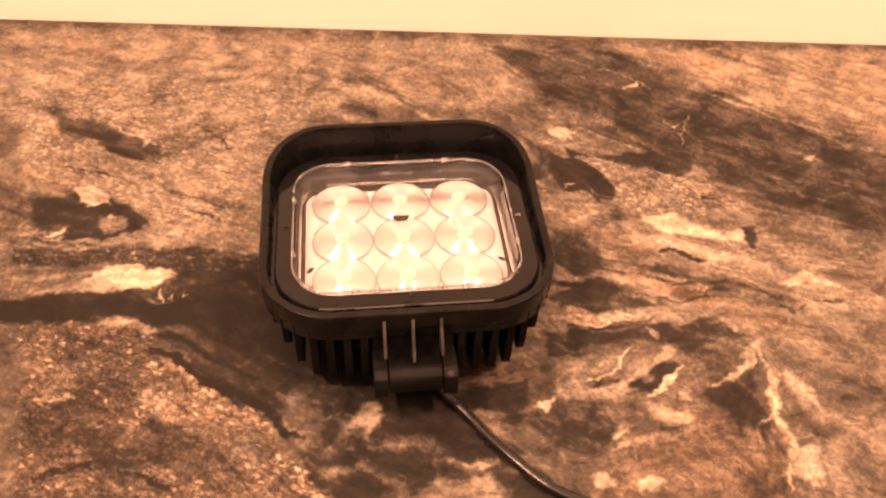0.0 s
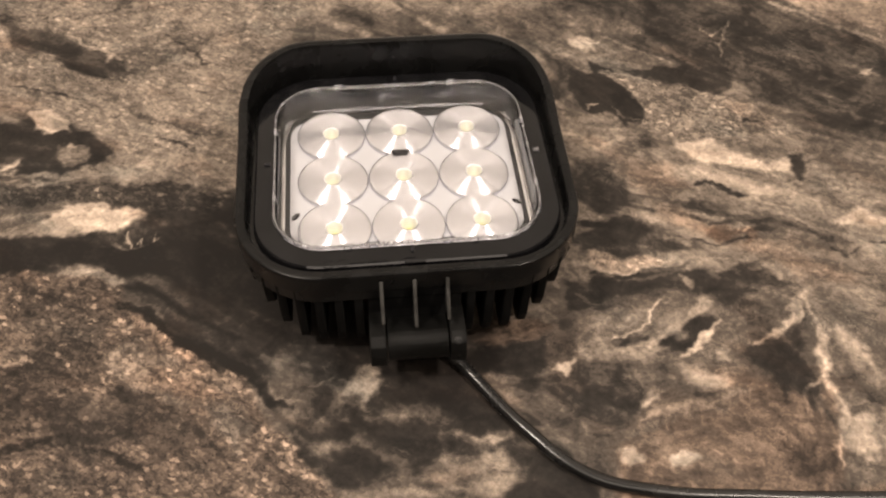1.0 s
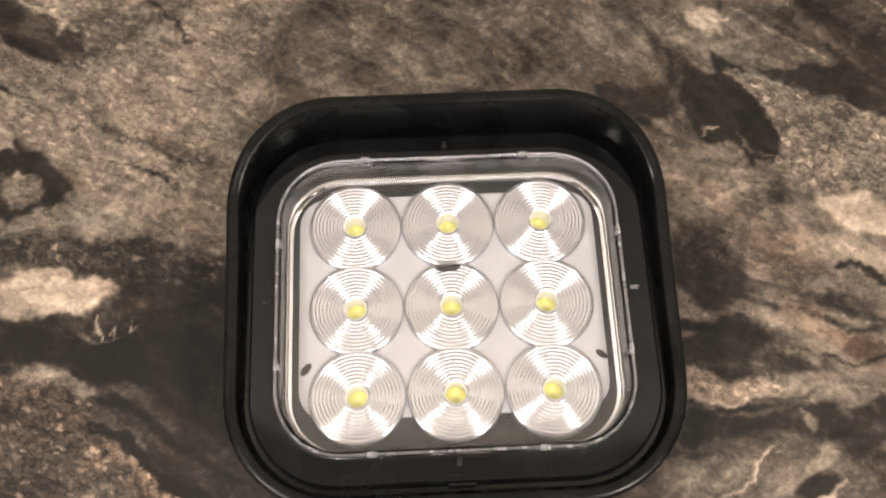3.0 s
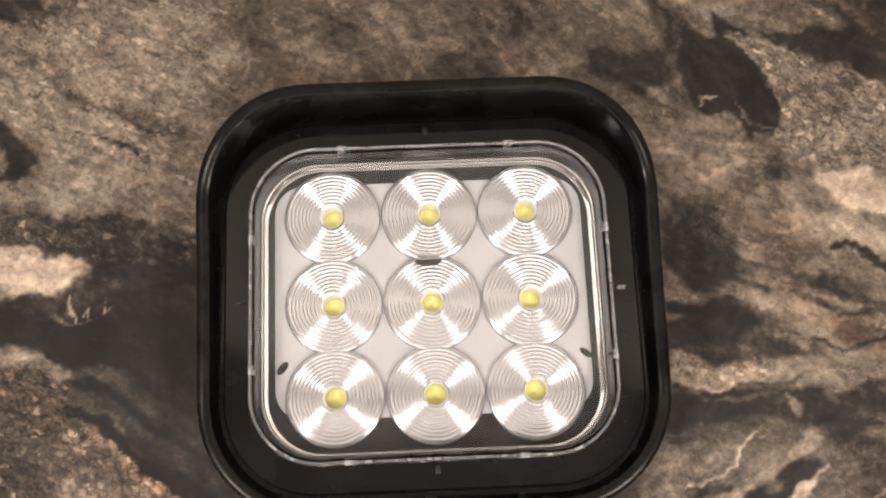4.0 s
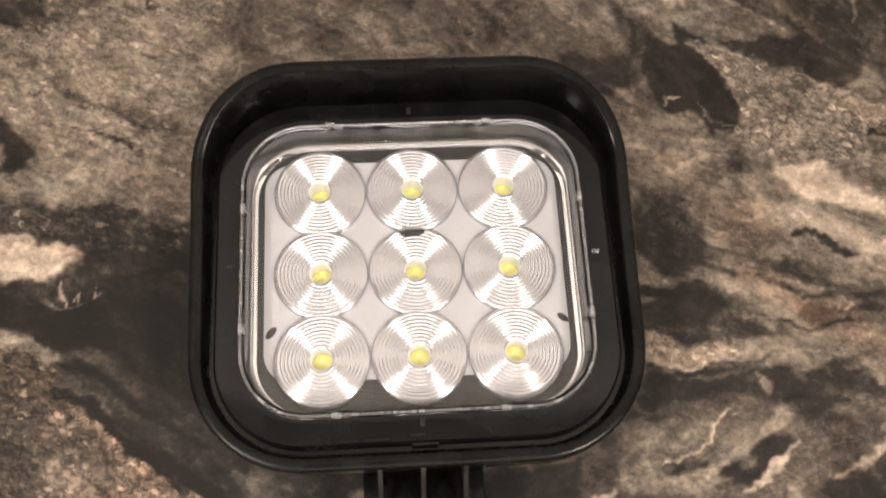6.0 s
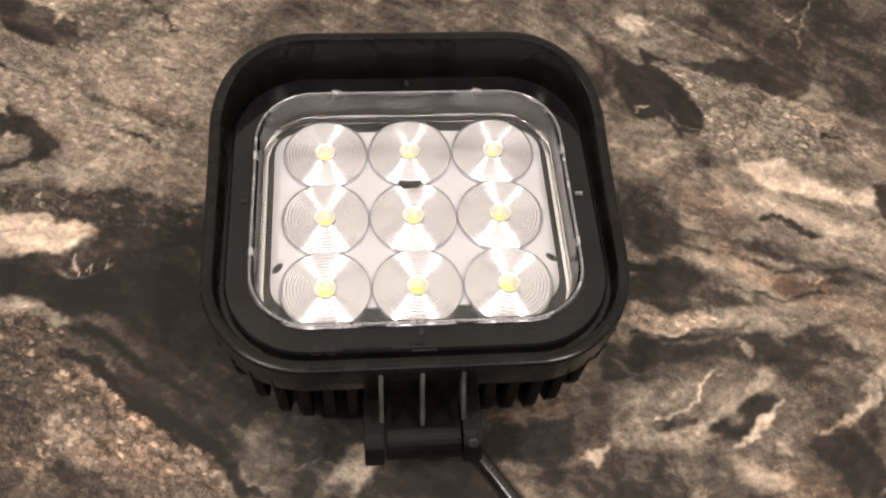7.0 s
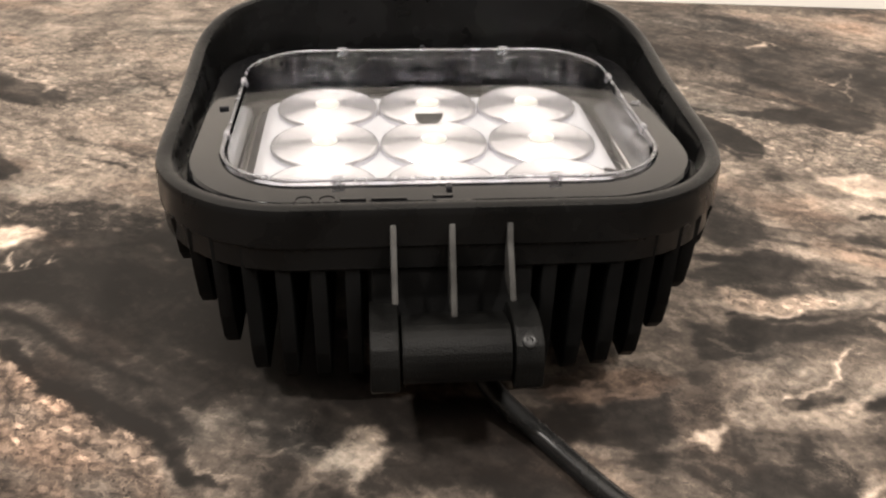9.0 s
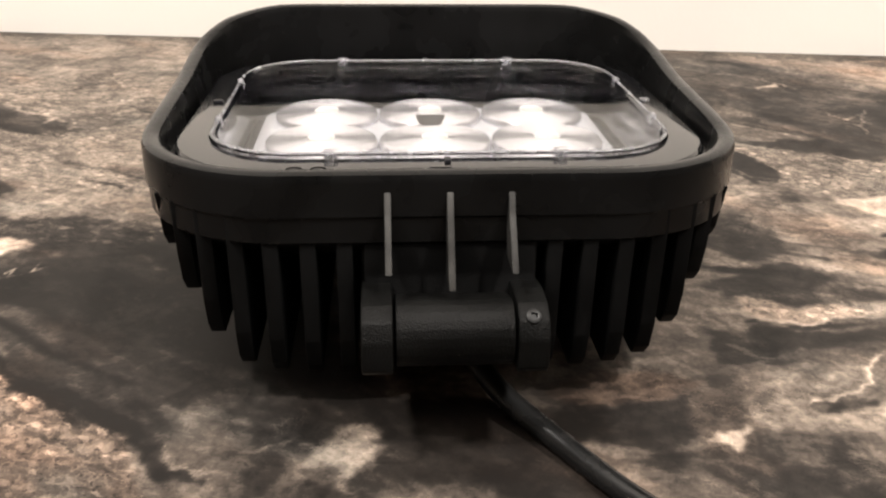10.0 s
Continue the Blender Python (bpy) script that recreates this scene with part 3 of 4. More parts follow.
vein(0.14, 2, 1.5, (0.1290, 0.2030,  0.1360, 0.1980,  0.1390, 0.1910))
patch(0.7, 0.9, (0.045, 0.189,  0.050, 0.192,  0.051, 0.191,  0.046, 0.187))
vein(0.34, 0.6, 0.6, (0.0530, 0.2210,  0.0610, 0.2160,  0.0750, 0.2150))
# the grey field and the knot, seen close
patch(0.27, 1.5, (-0.208, 0.356,  -0.194, 0.355,  -0.181, 0.354,  -0.172, 0.346,  -0.161, 0.342,  -0.151, 0.336,  -0.155, 0.330,  -0.165, 0.331,  -0.173, 0.335,  -0.184, 0.342,  -0.205, 0.345))
vein(0.64, 0.7, 0.5, (-0.1810, 0.3550,  -0.1730, 0.3490,  -0.1620, 0.3470,  -0.1520, 0.3410))
vein(0.64, 1, 0.8, (-0.1510, 0.3490,  -0.1400, 0.3600,  -0.1330, 0.3700))
patch(0.72, 0.7, (-0.136, 0.314,  -0.134, 0.314,  -0.133, 0.311,  -0.135, 0.311))
vein(0.2, 0.7, 0.5, (-0.1210, 0.3010,  -0.1130, 0.2970,  -0.1030, 0.2950))
vein(0.2, 0.6, 0.5, (-0.1130, 0.3230,  -0.1040, 0.3230))
vein(0.24, 0.6, 0.5, (-0.1490, 0.3070,  -0.1430, 0.3070))
patch(0.15, 1.2, (-0.187, 0.293,  -0.174, 0.293,  -0.166, 0.294,  -0.157, 0.298,  -0.149, 0.289,  -0.145, 0.281,  -0.148, 0.276,  -0.167, 0.272,  -0.179, 0.271))
patch(0.42, 1.2, (-0.168, 0.280,  -0.164, 0.288,  -0.156, 0.286,  -0.153, 0.277,  -0.164, 0.277))
vein(0.64, 0.6, 0.4, (-0.1640, 0.2860,  -0.1590, 0.2870))
patch(0.72, 1.2, (-0.182, 0.304,  -0.171, 0.303,  -0.166, 0.299,  -0.179, 0.294))


def value_noise(x, y, cell, seed):
    """Smooth noise between -1 and 1 whose bumps are one cell wide."""
    table = np.random.default_rng(seed).uniform(-1, 1, (256, 256)).astype(np.float32)
    u, v = x / cell + seed * 7.3, y / cell + seed * 3.1
    i, j = np.floor(u).astype(np.int32), np.floor(v).astype(np.int32)
    f, g = (u - i).astype(np.float32), (v - j).astype(np.float32)
    f, g = f * f * (3 - 2 * f), g * g * (3 - 2 * g)
    i0, i1, j0, j1 = i & 255, (i + 1) & 255, j & 255, (j + 1) & 255
    low = table[i0, j0] * (1 - f) + table[i1, j0] * f
    high = table[i0, j1] * (1 - f) + table[i1, j1] * f
    return low * (1 - g) + high * g


def layered(x, y, cell, octaves, seed, gain=0.55):
    return sum(gain ** k * value_noise(x, y, cell / 2 ** k, seed + k) for k in range(octaves))


def ease(v, a, b):
    t = np.clip((v - a) / (b - a), 0, 1)
    return t * t * (3 - 2 * t)


def reach(x, y, line, width, closed):
    """Distance outside a patch's outline, or outside a vein that tapers to its ends."""
    best = np.full(x.shape, 1e9)
    inside = np.zeros(x.shape, bool)
    ends = np.roll(line, -1, 0) if closed else line[1:]
    count = len(ends)
    for k, ((ax, ay), (bx, by)) in enumerate(zip(line, ends)):
        dx, dy = bx - ax, by - ay
        s = np.clip(((x - ax) * dx + (y - ay) * dy) / (dx * dx + dy * dy + 1e-12), 0, 1)
        d = np.hypot(x - ax - s * dx, y - ay - s * dy)
        if closed:
            hit = ((ay > y) != (by > y)) & (x < ax + (y - ay) * dx / (dy if dy else 1e-9))
            inside ^= hit
        else:
            along = (k + s) / count
            d = d - width * (0.25 + 0.75 * np.sqrt(np.maximum(0, np.sin(np.pi * (0.06 + 0.88 * along)))))
        best = np.minimum(best, d)
    return np.where(inside, -best, best) if closed else best


class Flow:
    """The way the stone's streaks run, on a coarse lattice: along the veins and round the patches."""
    X0, Y0, STEP, NX, NY = -0.42, 0.08, 0.004, 210, 100

    def __init__(self):
        gx, gy = np.meshgrid(self.X0 + self.STEP * np.arange(self.NX), self.Y0 + self.STEP * np.arange(self.NY), indexing="ij")
        base = radians(-20) + 0.55 * value_noise(gx, gy, 0.045, 5) + 0.3 * value_noise(gx, gy, 0.018, 6)
        c, s = 0.25 * np.cos(2 * base), 0.25 * np.sin(2 * base)
        for closed, tone, width, edge, line, sand, warm in FIGURE:
            ends = np.roll(line, -1, 0) if closed else line[1:]
            for (ax, ay), (bx, by) in zip(line, ends):
                dx, dy = bx - ax, by - ay
                q = np.clip(((gx - ax) * dx + (gy - ay) * dy) / (dx * dx + dy * dy + 1e-12), 0, 1)
                d = np.hypot(gx - ax - q * dx, gy - ay - q * dy)
                w = (0.5 if closed else 1.0) * np.exp(-(d / 0.009) ** 2)
                a = 2 * math.atan2(dy, dx)
                c, s = c + w * math.cos(a), s + w * math.sin(a)
        self.angle_c, self.angle_s = c, s

    def way(self, x, y):
        u = np.clip((x - self.X0) / self.STEP, 0, self.NX - 1.01)
        v = np.clip((y - self.Y0) / self.STEP, 0, self.NY - 1.01)
        i, j = u.astype(np.int32), v.astype(np.int32)
        f, g = u - i, v - j
        c, s = [t[i, j] * (1 - f) * (1 - g) + t[i + 1, j] * f * (1 - g) + t[i, j + 1] * (1 - f) * g + t[i + 1, j + 1] * f * g for t in (self.angle_c, self.angle_s)]
        a = 0.5 * np.arctan2(s, c)
        return np.cos(a), np.sin(a)

    def streaks(self, x, y, cells, stride, steps):
        """Noise drawn out along the flow, one field for each cell size, with unit spread."""
        total = [value_noise(x, y, cell, 31 + 9 * n) for n, cell in enumerate(cells)]
        for sign in (-1, 1):
            px, py = x.copy(), y.copy()
            lx, ly = self.way(px, py)
            lx, ly = lx * sign, ly * sign
            for k in range(steps):
                px, py = px + stride * lx, py + stride * ly
                nx, ny = self.way(px, py)
                turn = np.where(nx * lx + ny * ly < 0, -1, 1)
                lx, ly = nx * turn, ny * turn
                fade = 1 - (k + 1) / (steps + 1)
                for n, cell in enumerate(cells):
                    total[n] = total[n] + fade * value_noise(px, py, cell, 31 + 9 * n)
        return [(t - t.mean()) / t.std() for t in total]


def stone_figure(x, y):
    """Tone, sandiness and warmth of the stone at each point."""
    flow = Flow()
    broad, middle, thin = flow.streaks(x, y, (0.0075, 0.0030, 0.0012), 0.0010, 11)
    wx = x + 0.0020 * layered(x, y, 0.014, 4, 11, 0.6) + 0.0006 * value_noise(x, y, 0.0016, 17)
    wy = y + 0.0020 * layered(x, y, 0.013, 4, 21, 0.6) + 0.0006 * value_noise(x, y, 0.0016, 27)
    rag = 0.35 * broad + 0.35 * middle + 0.2 * thin + 0.6 * layered(x, y, 0.005, 4, 51, 0.6)
    breaks = layered(x, y, 0.006, 3, 61, 0.7)
    tone = 0.36 + 0 * x
    sand, warm = 0 * x, 0 * x
    for closed, level, width, edge, line, gritty, ruddy in FIGURE:
        lo, hi = line.min(0) - width - 6 * edge - 0.006, line.max(0) + width + 6 * edge + 0.006
        at = np.nonzero((x > lo[0]) & (x < hi[0]) & (y > lo[1]) & (y < hi[1]))[0]
        d = reach(wx[at], wy[at], line, width, closed) + 0.62 * edge * rag[at]
        m = ease(-d, -edge, edge)
        if not closed:
            m = m * (0.62 + 0.38 * ease(breaks[at], -0.5, 0.35))
        tone[at] += m * (level - tone[at])
        if closed:
            sand[at] += m * (gritty - sand[at])
            warm[at] += m * (ruddy - warm[at])
        else:
            warm[at] += m * ruddy * (1 - warm[at])
    depth = (0.55 + 0.45 * ease(tone, 0.08, 0.40)) * (1 - 0.35 * sand)
    tone = tone + depth * (0.024 * broad + 0.028 * middle + 0.018 * thin)
    # thin seams along the flow, dark and pale
    tone = tone - 0.09 * depth * np.exp(-((broad - 0.35) / 0.10) ** 2) * ease(middle, -0.4, 0.8)
    tone = tone + 0.09 * depth * np.exp(-((broad + 0.75) / 0.10) ** 2) * ease(middle, 0.0, 1.0)
    # smoke that curls at two sizes
    sx, sy = x + 0.007 * layered(x, y, 0.018, 3, 71), y + 0.006 * layered(x, y, 0.016, 3, 81)
    tone = tone + depth * (0.085 * layered(sx, sy, 0.012, 5, 41, 0.62) + 0.05 * layered(sx, 1.6 * sy, 0.004, 3, 47, 0.6))
    # the darkest stone stays nearly even
    tone = tone - 0.025 - 0.05 * ease(tone, 0.32, 0.14)
    return tone, sand, warm


def marble():
    k = Net("stone_laminate")
    p = k.place()

    def field(name):
        n = k.node("ShaderNodeAttribute")
        n.attribute_name = name
        return n.outputs["Fac"]

    t, sand, warm = field("tone"), field("sand"), field("warm")
    w2 = k.vmath("SUBTRACT", k.noise(p, 200, 5, 0.7, colour=True), (0.5, 0.5, 0.5))
    q = k.vmath("ADD", p, k.vmath("SCALE", w2, scale=0.006))
    cloud = k.noise(p, 45, 5, 0.6, 0.5)
    grain, grit = k.noise(p, 1100, 3, 0.7), k.noise(q, 420, 5, 0.72)
    hair = k.noise(k.mapping(q, (0, 0, 0), -20, (0.006, 0.0018, 1)), 1.0, 6, 0.68, 0.5)
    depth = k.span(t, 0.02, 0.42, 0.45, 1.0)
    for field_, amount in ((grain, 0.18), (grit, 0.42), (hair, 0.20)):
        t = k.math("MULTIPLY_ADD", k.math("MULTIPLY", k.math("SUBTRACT", field_, 0.5), amount), depth, t)
    # hair cracks, dark and pale
    for scale, level, wide, amount in ((70, 0.5, 0.007, -0.16), (110, 0.54, 0.008, -0.13), (48, 0.46, 0.006, 0.14)):
        v = k.noise(k.mapping(q, (scale * 0.1, 0.7, 0), -22, (1.6, 0.8, 1)), scale, 4, 0.6, 0.6)
        line = k.span(k.math("ABSOLUTE", k.math("SUBTRACT", v, level)), 0.0, wide, 1, 0)
        t = k.math("MULTIPLY_ADD", k.math("MULTIPLY", line, k.span(cloud, 0.46, 0.62)), amount, t)
    # crumbs and small pits of the sandy stone
    grains = k.mapping(q, (0, 0, 0), -24, (1.35, 0.75, 1))
    cell = k.node("ShaderNodeTexVoronoi", grains)
    cell.inputs["Scale"].default_value = 430
    small = k.node("ShaderNodeTexVoronoi", grains)
    small.inputs["Scale"].default_value = 900
    chip = k.math("SUBTRACT", k.node("ShaderNodeSeparateColor", cell.outputs["Color"]).outputs[0], 0.5)
    chip2 = k.math("SUBTRACT", k.node("ShaderNodeSeparateColor", small.outputs["Color"]).outputs[0], 0.5)
    rim = k.span(cell.outputs["Distance"], 0.35, 0.75, 0.03, -0.10)
    stone = k.math("MULTIPLY", k.span(chip, 0.32, 0.46), k.span(cell.outputs["Distance"], 0.60, 0.30, 0.0, 0.17))
    pit = k.math("MULTIPLY", k.span(chip2, 0.28, 0.40), k.span(small.outputs["Distance"], 0.62, 0.3, 0.0, -0.24))
    crumbs = k.math("ADD", k.math("MULTIPLY", chip, 0.10), k.math("ADD", rim, k.math("MULTIPLY", chip2, 0.15)))
    t = k.math("MULTIPLY_ADD", k.math("ADD", k.math("ADD", stone, pit), crumbs), k.math("MAXIMUM", sand, 0.22), t)
    col = k.ramp(t, [(0.0, (0.009, 0.0075, 0.0065)), (0.18, (0.024, 0.020, 0.017)), (0.36, (0.074, 0.060, 0.049)), (0.52, (0.170, 0.138, 0.111)),
                     (0.68, (0.32, 0.256, 0.204)), (0.84, (0.54, 0.435, 0.345)), (1.0, (0.80, 0.69, 0.57))])
    hue = k.noise(k.mapping(q, (0.7, 0.4, 0), -20, (0.05, 0.025, 1)), 1.0, 4)
    col = k.mix(k.span(hue, 0.54, 0.70, 0, 0.4), col, k.mix(1.0, col, (1.14, 0.88, 0.74, 1), "MULTIPLY"))
    col = k.mix(k.span(hue, 0.46, 0.30, 0, 0.6), col, k.mix(1.0, col, (0.88, 0.97, 1.02, 1), "MULTIPLY"))
    col = k.mix(warm, col, k.mix(1.0, col, (1.12, 0.945, 0.85, 1), "MULTIPLY"))
    k.bump(k.math("ADD", grain, k.math("MULTIPLY", t, 0.6)), 0.2, 0.00008)
    return k.set(Base_Color=col, Roughness=k.span(cloud, 0.3, 0.7, 0.44, 0.56), Specular_IOR_Level=0.13)


MARBLE = marble()


def painted(name, colour):
    k = Net(name)
    p = k.place()
    a = k.noise(p, 3, 4)
    col = k.mix(k.span(a, 0.3, 0.7), (*[c * 0.97 for c in colour], 1), (*colour, 1))
    k.bump(k.noise(p, 350, 3), 0.2, 0.0004)
    return k.set(Base_Color=col, Roughness=0.6)


WALL = painted("cream_wall_paint", (0.90, 0.86, 0.80))
# Dark tone for the unseen walls, chosen to keep the lamp's reflections low.
DIM = painted("dim_unseen_wall", (0.22, 0.19, 0.16))
CEILING = painted("white_ceiling_paint", (0.8, 0.79, 0.77))
FLOOR = painted("grey_floor", (0.2, 0.18, 0.16))
RUBBER = plastic("black_rim_plastic", (0.004, 0.004, 0.004), 0.25, 1400, 0.00004, spec=0.13, graze=0.6)
CAST = plastic("black_cast_metal", (0.003, 0.003, 0.003), 0.5, 1600, 0.0001, spec=0.06)
HINGE = plastic("black_powder_coat", (0.004, 0.004, 0.0038), 0.38, 3000, 0.0004, spec=0.08)
FLANGE = plastic("glossy_black_plastic", (0.004, 0.004, 0.0045), 0.05, 700, 0.00001, spec=0.2, graze=4.0)
BASE = plastic("black_board", (0.012, 0.012, 0.014), 0.3, spec=0.18)
SHEATH = plastic("black_cable_sheath", (0.007, 0.007, 0.007), 0.26, 500, 0.00003, spec=0.35)
WORN = plastic("worn_rib_edge", (0.034, 0.033, 0.031), 0.5, 2500, 0.0002, wear=0.6, spec=0.2)
STEEL = plastic("dark_screw", (0.012, 0.012, 0.012), 0.4, spec=0.2)


def silver():
    k = Net("silvered_optic")
    p = k.place()
    n = k.noise(p, 400, 3)
    col = k.mix(n, (0.56, 0.56, 0.60, 1), (0.64, 0.64, 0.68, 1))
    return k.set(Base_Color=col, Metallic=0.78, Roughness=k.span(n, 0.3, 0.7, 0.15, 0.21))


def white_plate():
    k = Net("white_reflector")
    p = k.place()
    n = k.noise(p, 150, 4)
    col = k.mix(n, (0.37, 0.375, 0.405, 1), (0.45, 0.455, 0.48, 1))
    return k.set(Base_Color=col, Metallic=0.1, Roughness=0.3)


def clear():
    k = Net("clear_polycarbonate")
    k.bump(k.noise(k.place(), 300, 2), 0.1, 0.0001)
    return k.set(Base_Color=(0.94, 0.94, 0.98, 1), Roughness=0.04, IOR=1.5, Transmission_Weight=1.0)


def clear_pane():
    """Thin clear sheet: see-through, with a gloss that grows towards grazing."""
    k = Net("clear_pane")
    gloss = k.node("ShaderNodeBsdfGlossy")
    gloss.inputs["Roughness"].default_value = 0.03
    facing = k.node("ShaderNodeLayerWeight", 0.5).outputs["Facing"]
    amount = k.math("MULTIPLY_ADD", k.math("POWER", facing, 5.0), 0.5, 0.03)
    sheet = k.node("ShaderNodeMixShader", amount, k.node("ShaderNodeBsdfTransparent").outputs[0], gloss.outputs[0])
    k.put(k.tree.nodes["Material Output"].inputs["Surface"], sheet.outputs[0])
    return k.mat


def phosphor():
    k = Net("yellow_phosphor")
    n = k.noise(k.place(), 900, 2)
    col = k.mix(n, (0.78, 0.76, 0.18, 1), (0.90, 0.88, 0.40, 1))
    return k.set(Base_Color=col, Roughness=0.4)


def frosted():
    k = Net("frosted_polycarbonate")
    n = k.noise(k.place(), 260, 3)
    return k.set(Base_Color=(0.9, 0.9, 0.93, 1), Roughness=k.span(n, 0.3, 0.7, 0.08, 0.3), IOR=1.5, Transmission_Weight=0.88)


PANE = clear_pane()
WELL_LINING = plastic("white_well_lining", (0.72, 0.72, 0.72), 0.3)
SILVER, PLATE, CLEAR, PHOSPHOR, FROST = silver(), white_plate(), clear(), phosphor(), frosted()


# ---- mesh helpers ----
def part(name, bm, material, parent=None, label="", smooth=True, sharp=35):
    """Links a bmesh as one mesh object under a thing or a part."""
    bmesh.ops.recalc_face_normals(bm, faces=bm.faces)
    me = bpy.data.meshes.new(name)
    bm.to_mesh(me)
    bm.free()
    me.materials.append(material)
    if smooth:
        for f in me.polygons:
            f.use_smooth = True
        me.set_sharp_from_angle(angle=radians(sharp))
    ob = new(name, me)
    if parent:
        ob.parent = parent
    if label:
        tagged(ob, label)
    return ob


def box(x0, x1, y0, y1, z0, z1, bevel=0.0, seg=2):
    bm = bmesh.new()
    bmesh.ops.create_cube(bm, size=1)
    for v in bm.verts:
        v.co = ((x0 + x1) / 2 + v.co.x * (x1 - x0), (y0 + y1) / 2 + v.co.y * (y1 - y0), (z0 + z1) / 2 + v.co.z * (z1 - z0))
    if bevel:
        bmesh.ops.bevel(bm, geom=bm.edges[:], offset=bevel, segments=seg, affect="EDGES", profile=0.5)
    return bm


def ring_points(hw, v0, v1, r, n=14):
    """A rounded rectangle, anticlockwise, with the same count of points for any size."""
    pts = []
    for cx, cy, a0 in ((hw - r, v1 - r, 0), (-hw + r, v1 - r, 90), (-hw + r, v0 + r, 180), (hw - r, v0 + r, 270)):
        for i in range(n + 1):
            a = radians(a0 + 90 * i / n)
            pts.append((cx + r * math.cos(a), cy + r * math.sin(a)))
    out = []
    for i, (x, y) in enumerate(pts):
        out.append((x, y))
        if i % (n + 1) == n:  # points along the straight sides
            x2, y2 = pts[(i + 1) % len(pts)]
            out += [(x + (x2 - x) * j / 8, y + (y2 - y) * j / 8) for j in range(1, 8)]
    return out


def loft(loops, cap_first=False, cap_last=False, close=False):
    bm = bmesh.new()
    rows = [[bm.verts.new(p) for p in loop] for loop in loops]
    if close:
        rows.append(rows[0])
    for a, b in zip(rows, rows[1:]):
        for i in range(len(a)):
            j = (i + 1) % len(a)
            bm.faces.new((a[i], a[j], b[j], b[i]))
    if cap_first:
        bm.faces.new(rows[0])
    if cap_last:
        bm.faces.new(rows[-1])
    return bm


def lathe(profile, n=64, cx=0.0, cy=0.0, cap=True):
    loops = [[(cx + r * math.cos(2 * math.pi * i / n), cy + r * math.sin(2 * math.pi * i / n), z) for i in range(n)] for r, z in profile]
    return loft(loops, cap, cap)


def prism(outline, axis, a, b, bevel=0.0):
    """An outline in two axes, pushed along the third from a to b."""
    bm = bmesh.new()
    ends = []
    for s in (a, b):
        ends.append([bm.verts.new((s, p, q) if axis == "x" else (p, s, q) if axis == "y" else (p, q, s)) for p, q in outline])
    n = len(outline)
    for i in range(n):
        bm.faces.new((ends[0][i], ends[0][(i + 1) % n], ends[1][(i + 1) % n], ends[1][i]))
    bm.faces.new(ends[0])
    bm.faces.new(ends[1])
    if bevel:
        bmesh.ops.recalc_face_normals(bm, faces=bm.faces)
        bmesh.ops.bevel(bm, geom=bm.edges[:], offset=bevel, segments=2, affect="EDGES", profile=0.5)
    return bm


# ---- the room ----
def slab(name, m, x0, x1, y0, y1, z0, z1, material, label, category):
    ob = part(name, box(x0, x1, y0, y1, z0, z1), material, smooth=False)
    ob.matrix_world = m
    return tagged(ob, label, category, kind="structure")


WALL_TURN = 1.2
M = pose(0, 0.4555, 0, 0, 0, WALL_TURN)
def lattice(stops):
    """Cuts along one side: (from, to, step) stretch by stretch."""
    return np.concatenate([np.linspace(a, b, max(1, round((b - a) / step)), endpoint=False) for a, b, step in stops] + [[stops[-1][1]]])


def worktop():
    """The slab, its top cut finely where the stone's figure is seen from near."""
    xs = lattice([(-1.4, -0.44, 0.04), (-0.44, -0.225, 0.0016), (-0.225, 0.225, 0.0007), (0.225, 0.44, 0.0016), (0.44, 1.4, 0.04)])
    ys = lattice([(-0.62, -0.36, 0.02), (-0.36, -0.335, 0.0016), (-0.335, -0.085, 0.0007), (-0.085, -0.0005, 0.0013)])
    nx, ny = len(xs), len(ys)
    gx, gy = [g.ravel() for g in np.meshgrid(xs, ys, indexing="ij")]
    a = radians(WALL_TURN)
    wx, wy = gx * math.cos(a) - gy * math.sin(a), gx * math.sin(a) + gy * math.cos(a) + 0.4555
    at = np.arange(nx * ny).reshape(nx, ny)
    quads = np.stack([at[:-1, :-1], at[1:, :-1], at[1:, 1:], at[:-1, 1:]], -1).reshape(-1, 4)
    ring = np.concatenate([at[:, 0], at[-1, 1:], at[-2::-1, -1], at[0, -2:0:-1]])
    n, m = nx * ny, len(ring)
    after = np.roll(np.arange(m), -1)
    sides = np.stack([ring, np.arange(m) + n, after + n, ring[after]], -1)
    top = np.stack([wx, wy, 0 * wx], -1)
    low = top[ring] + (0, 0, -0.038)
    me = bpy.data.meshes.new("countertop")
    me.vertices.add(n + m)
    me.vertices.foreach_set("co", np.concatenate([top, low]).astype(np.float32).ravel())
    faces = np.concatenate([quads, sides])
    count = len(faces)
    me.loops.add(count * 4 + m)
    me.loops.foreach_set("vertex_index", np.concatenate([faces.ravel(), np.arange(m)[::-1] + n]).astype(np.int32))
    me.polygons.add(count + 1)
    me.polygons.foreach_set("loop_start", (np.arange(count + 1) * 4).astype(np.int32))
    me.update(calc_edges=True)
    for name, values in zip(("tone", "sand", "warm"), stone_figure(wx, wy)):
        field = me.attributes.new(name, "FLOAT", "POINT")
        field.data.foreach_set("value", np.concatenate([values, values[ring]]).astype(np.float32))
    me.materials.append(MARBLE)
    return new("countertop", me)


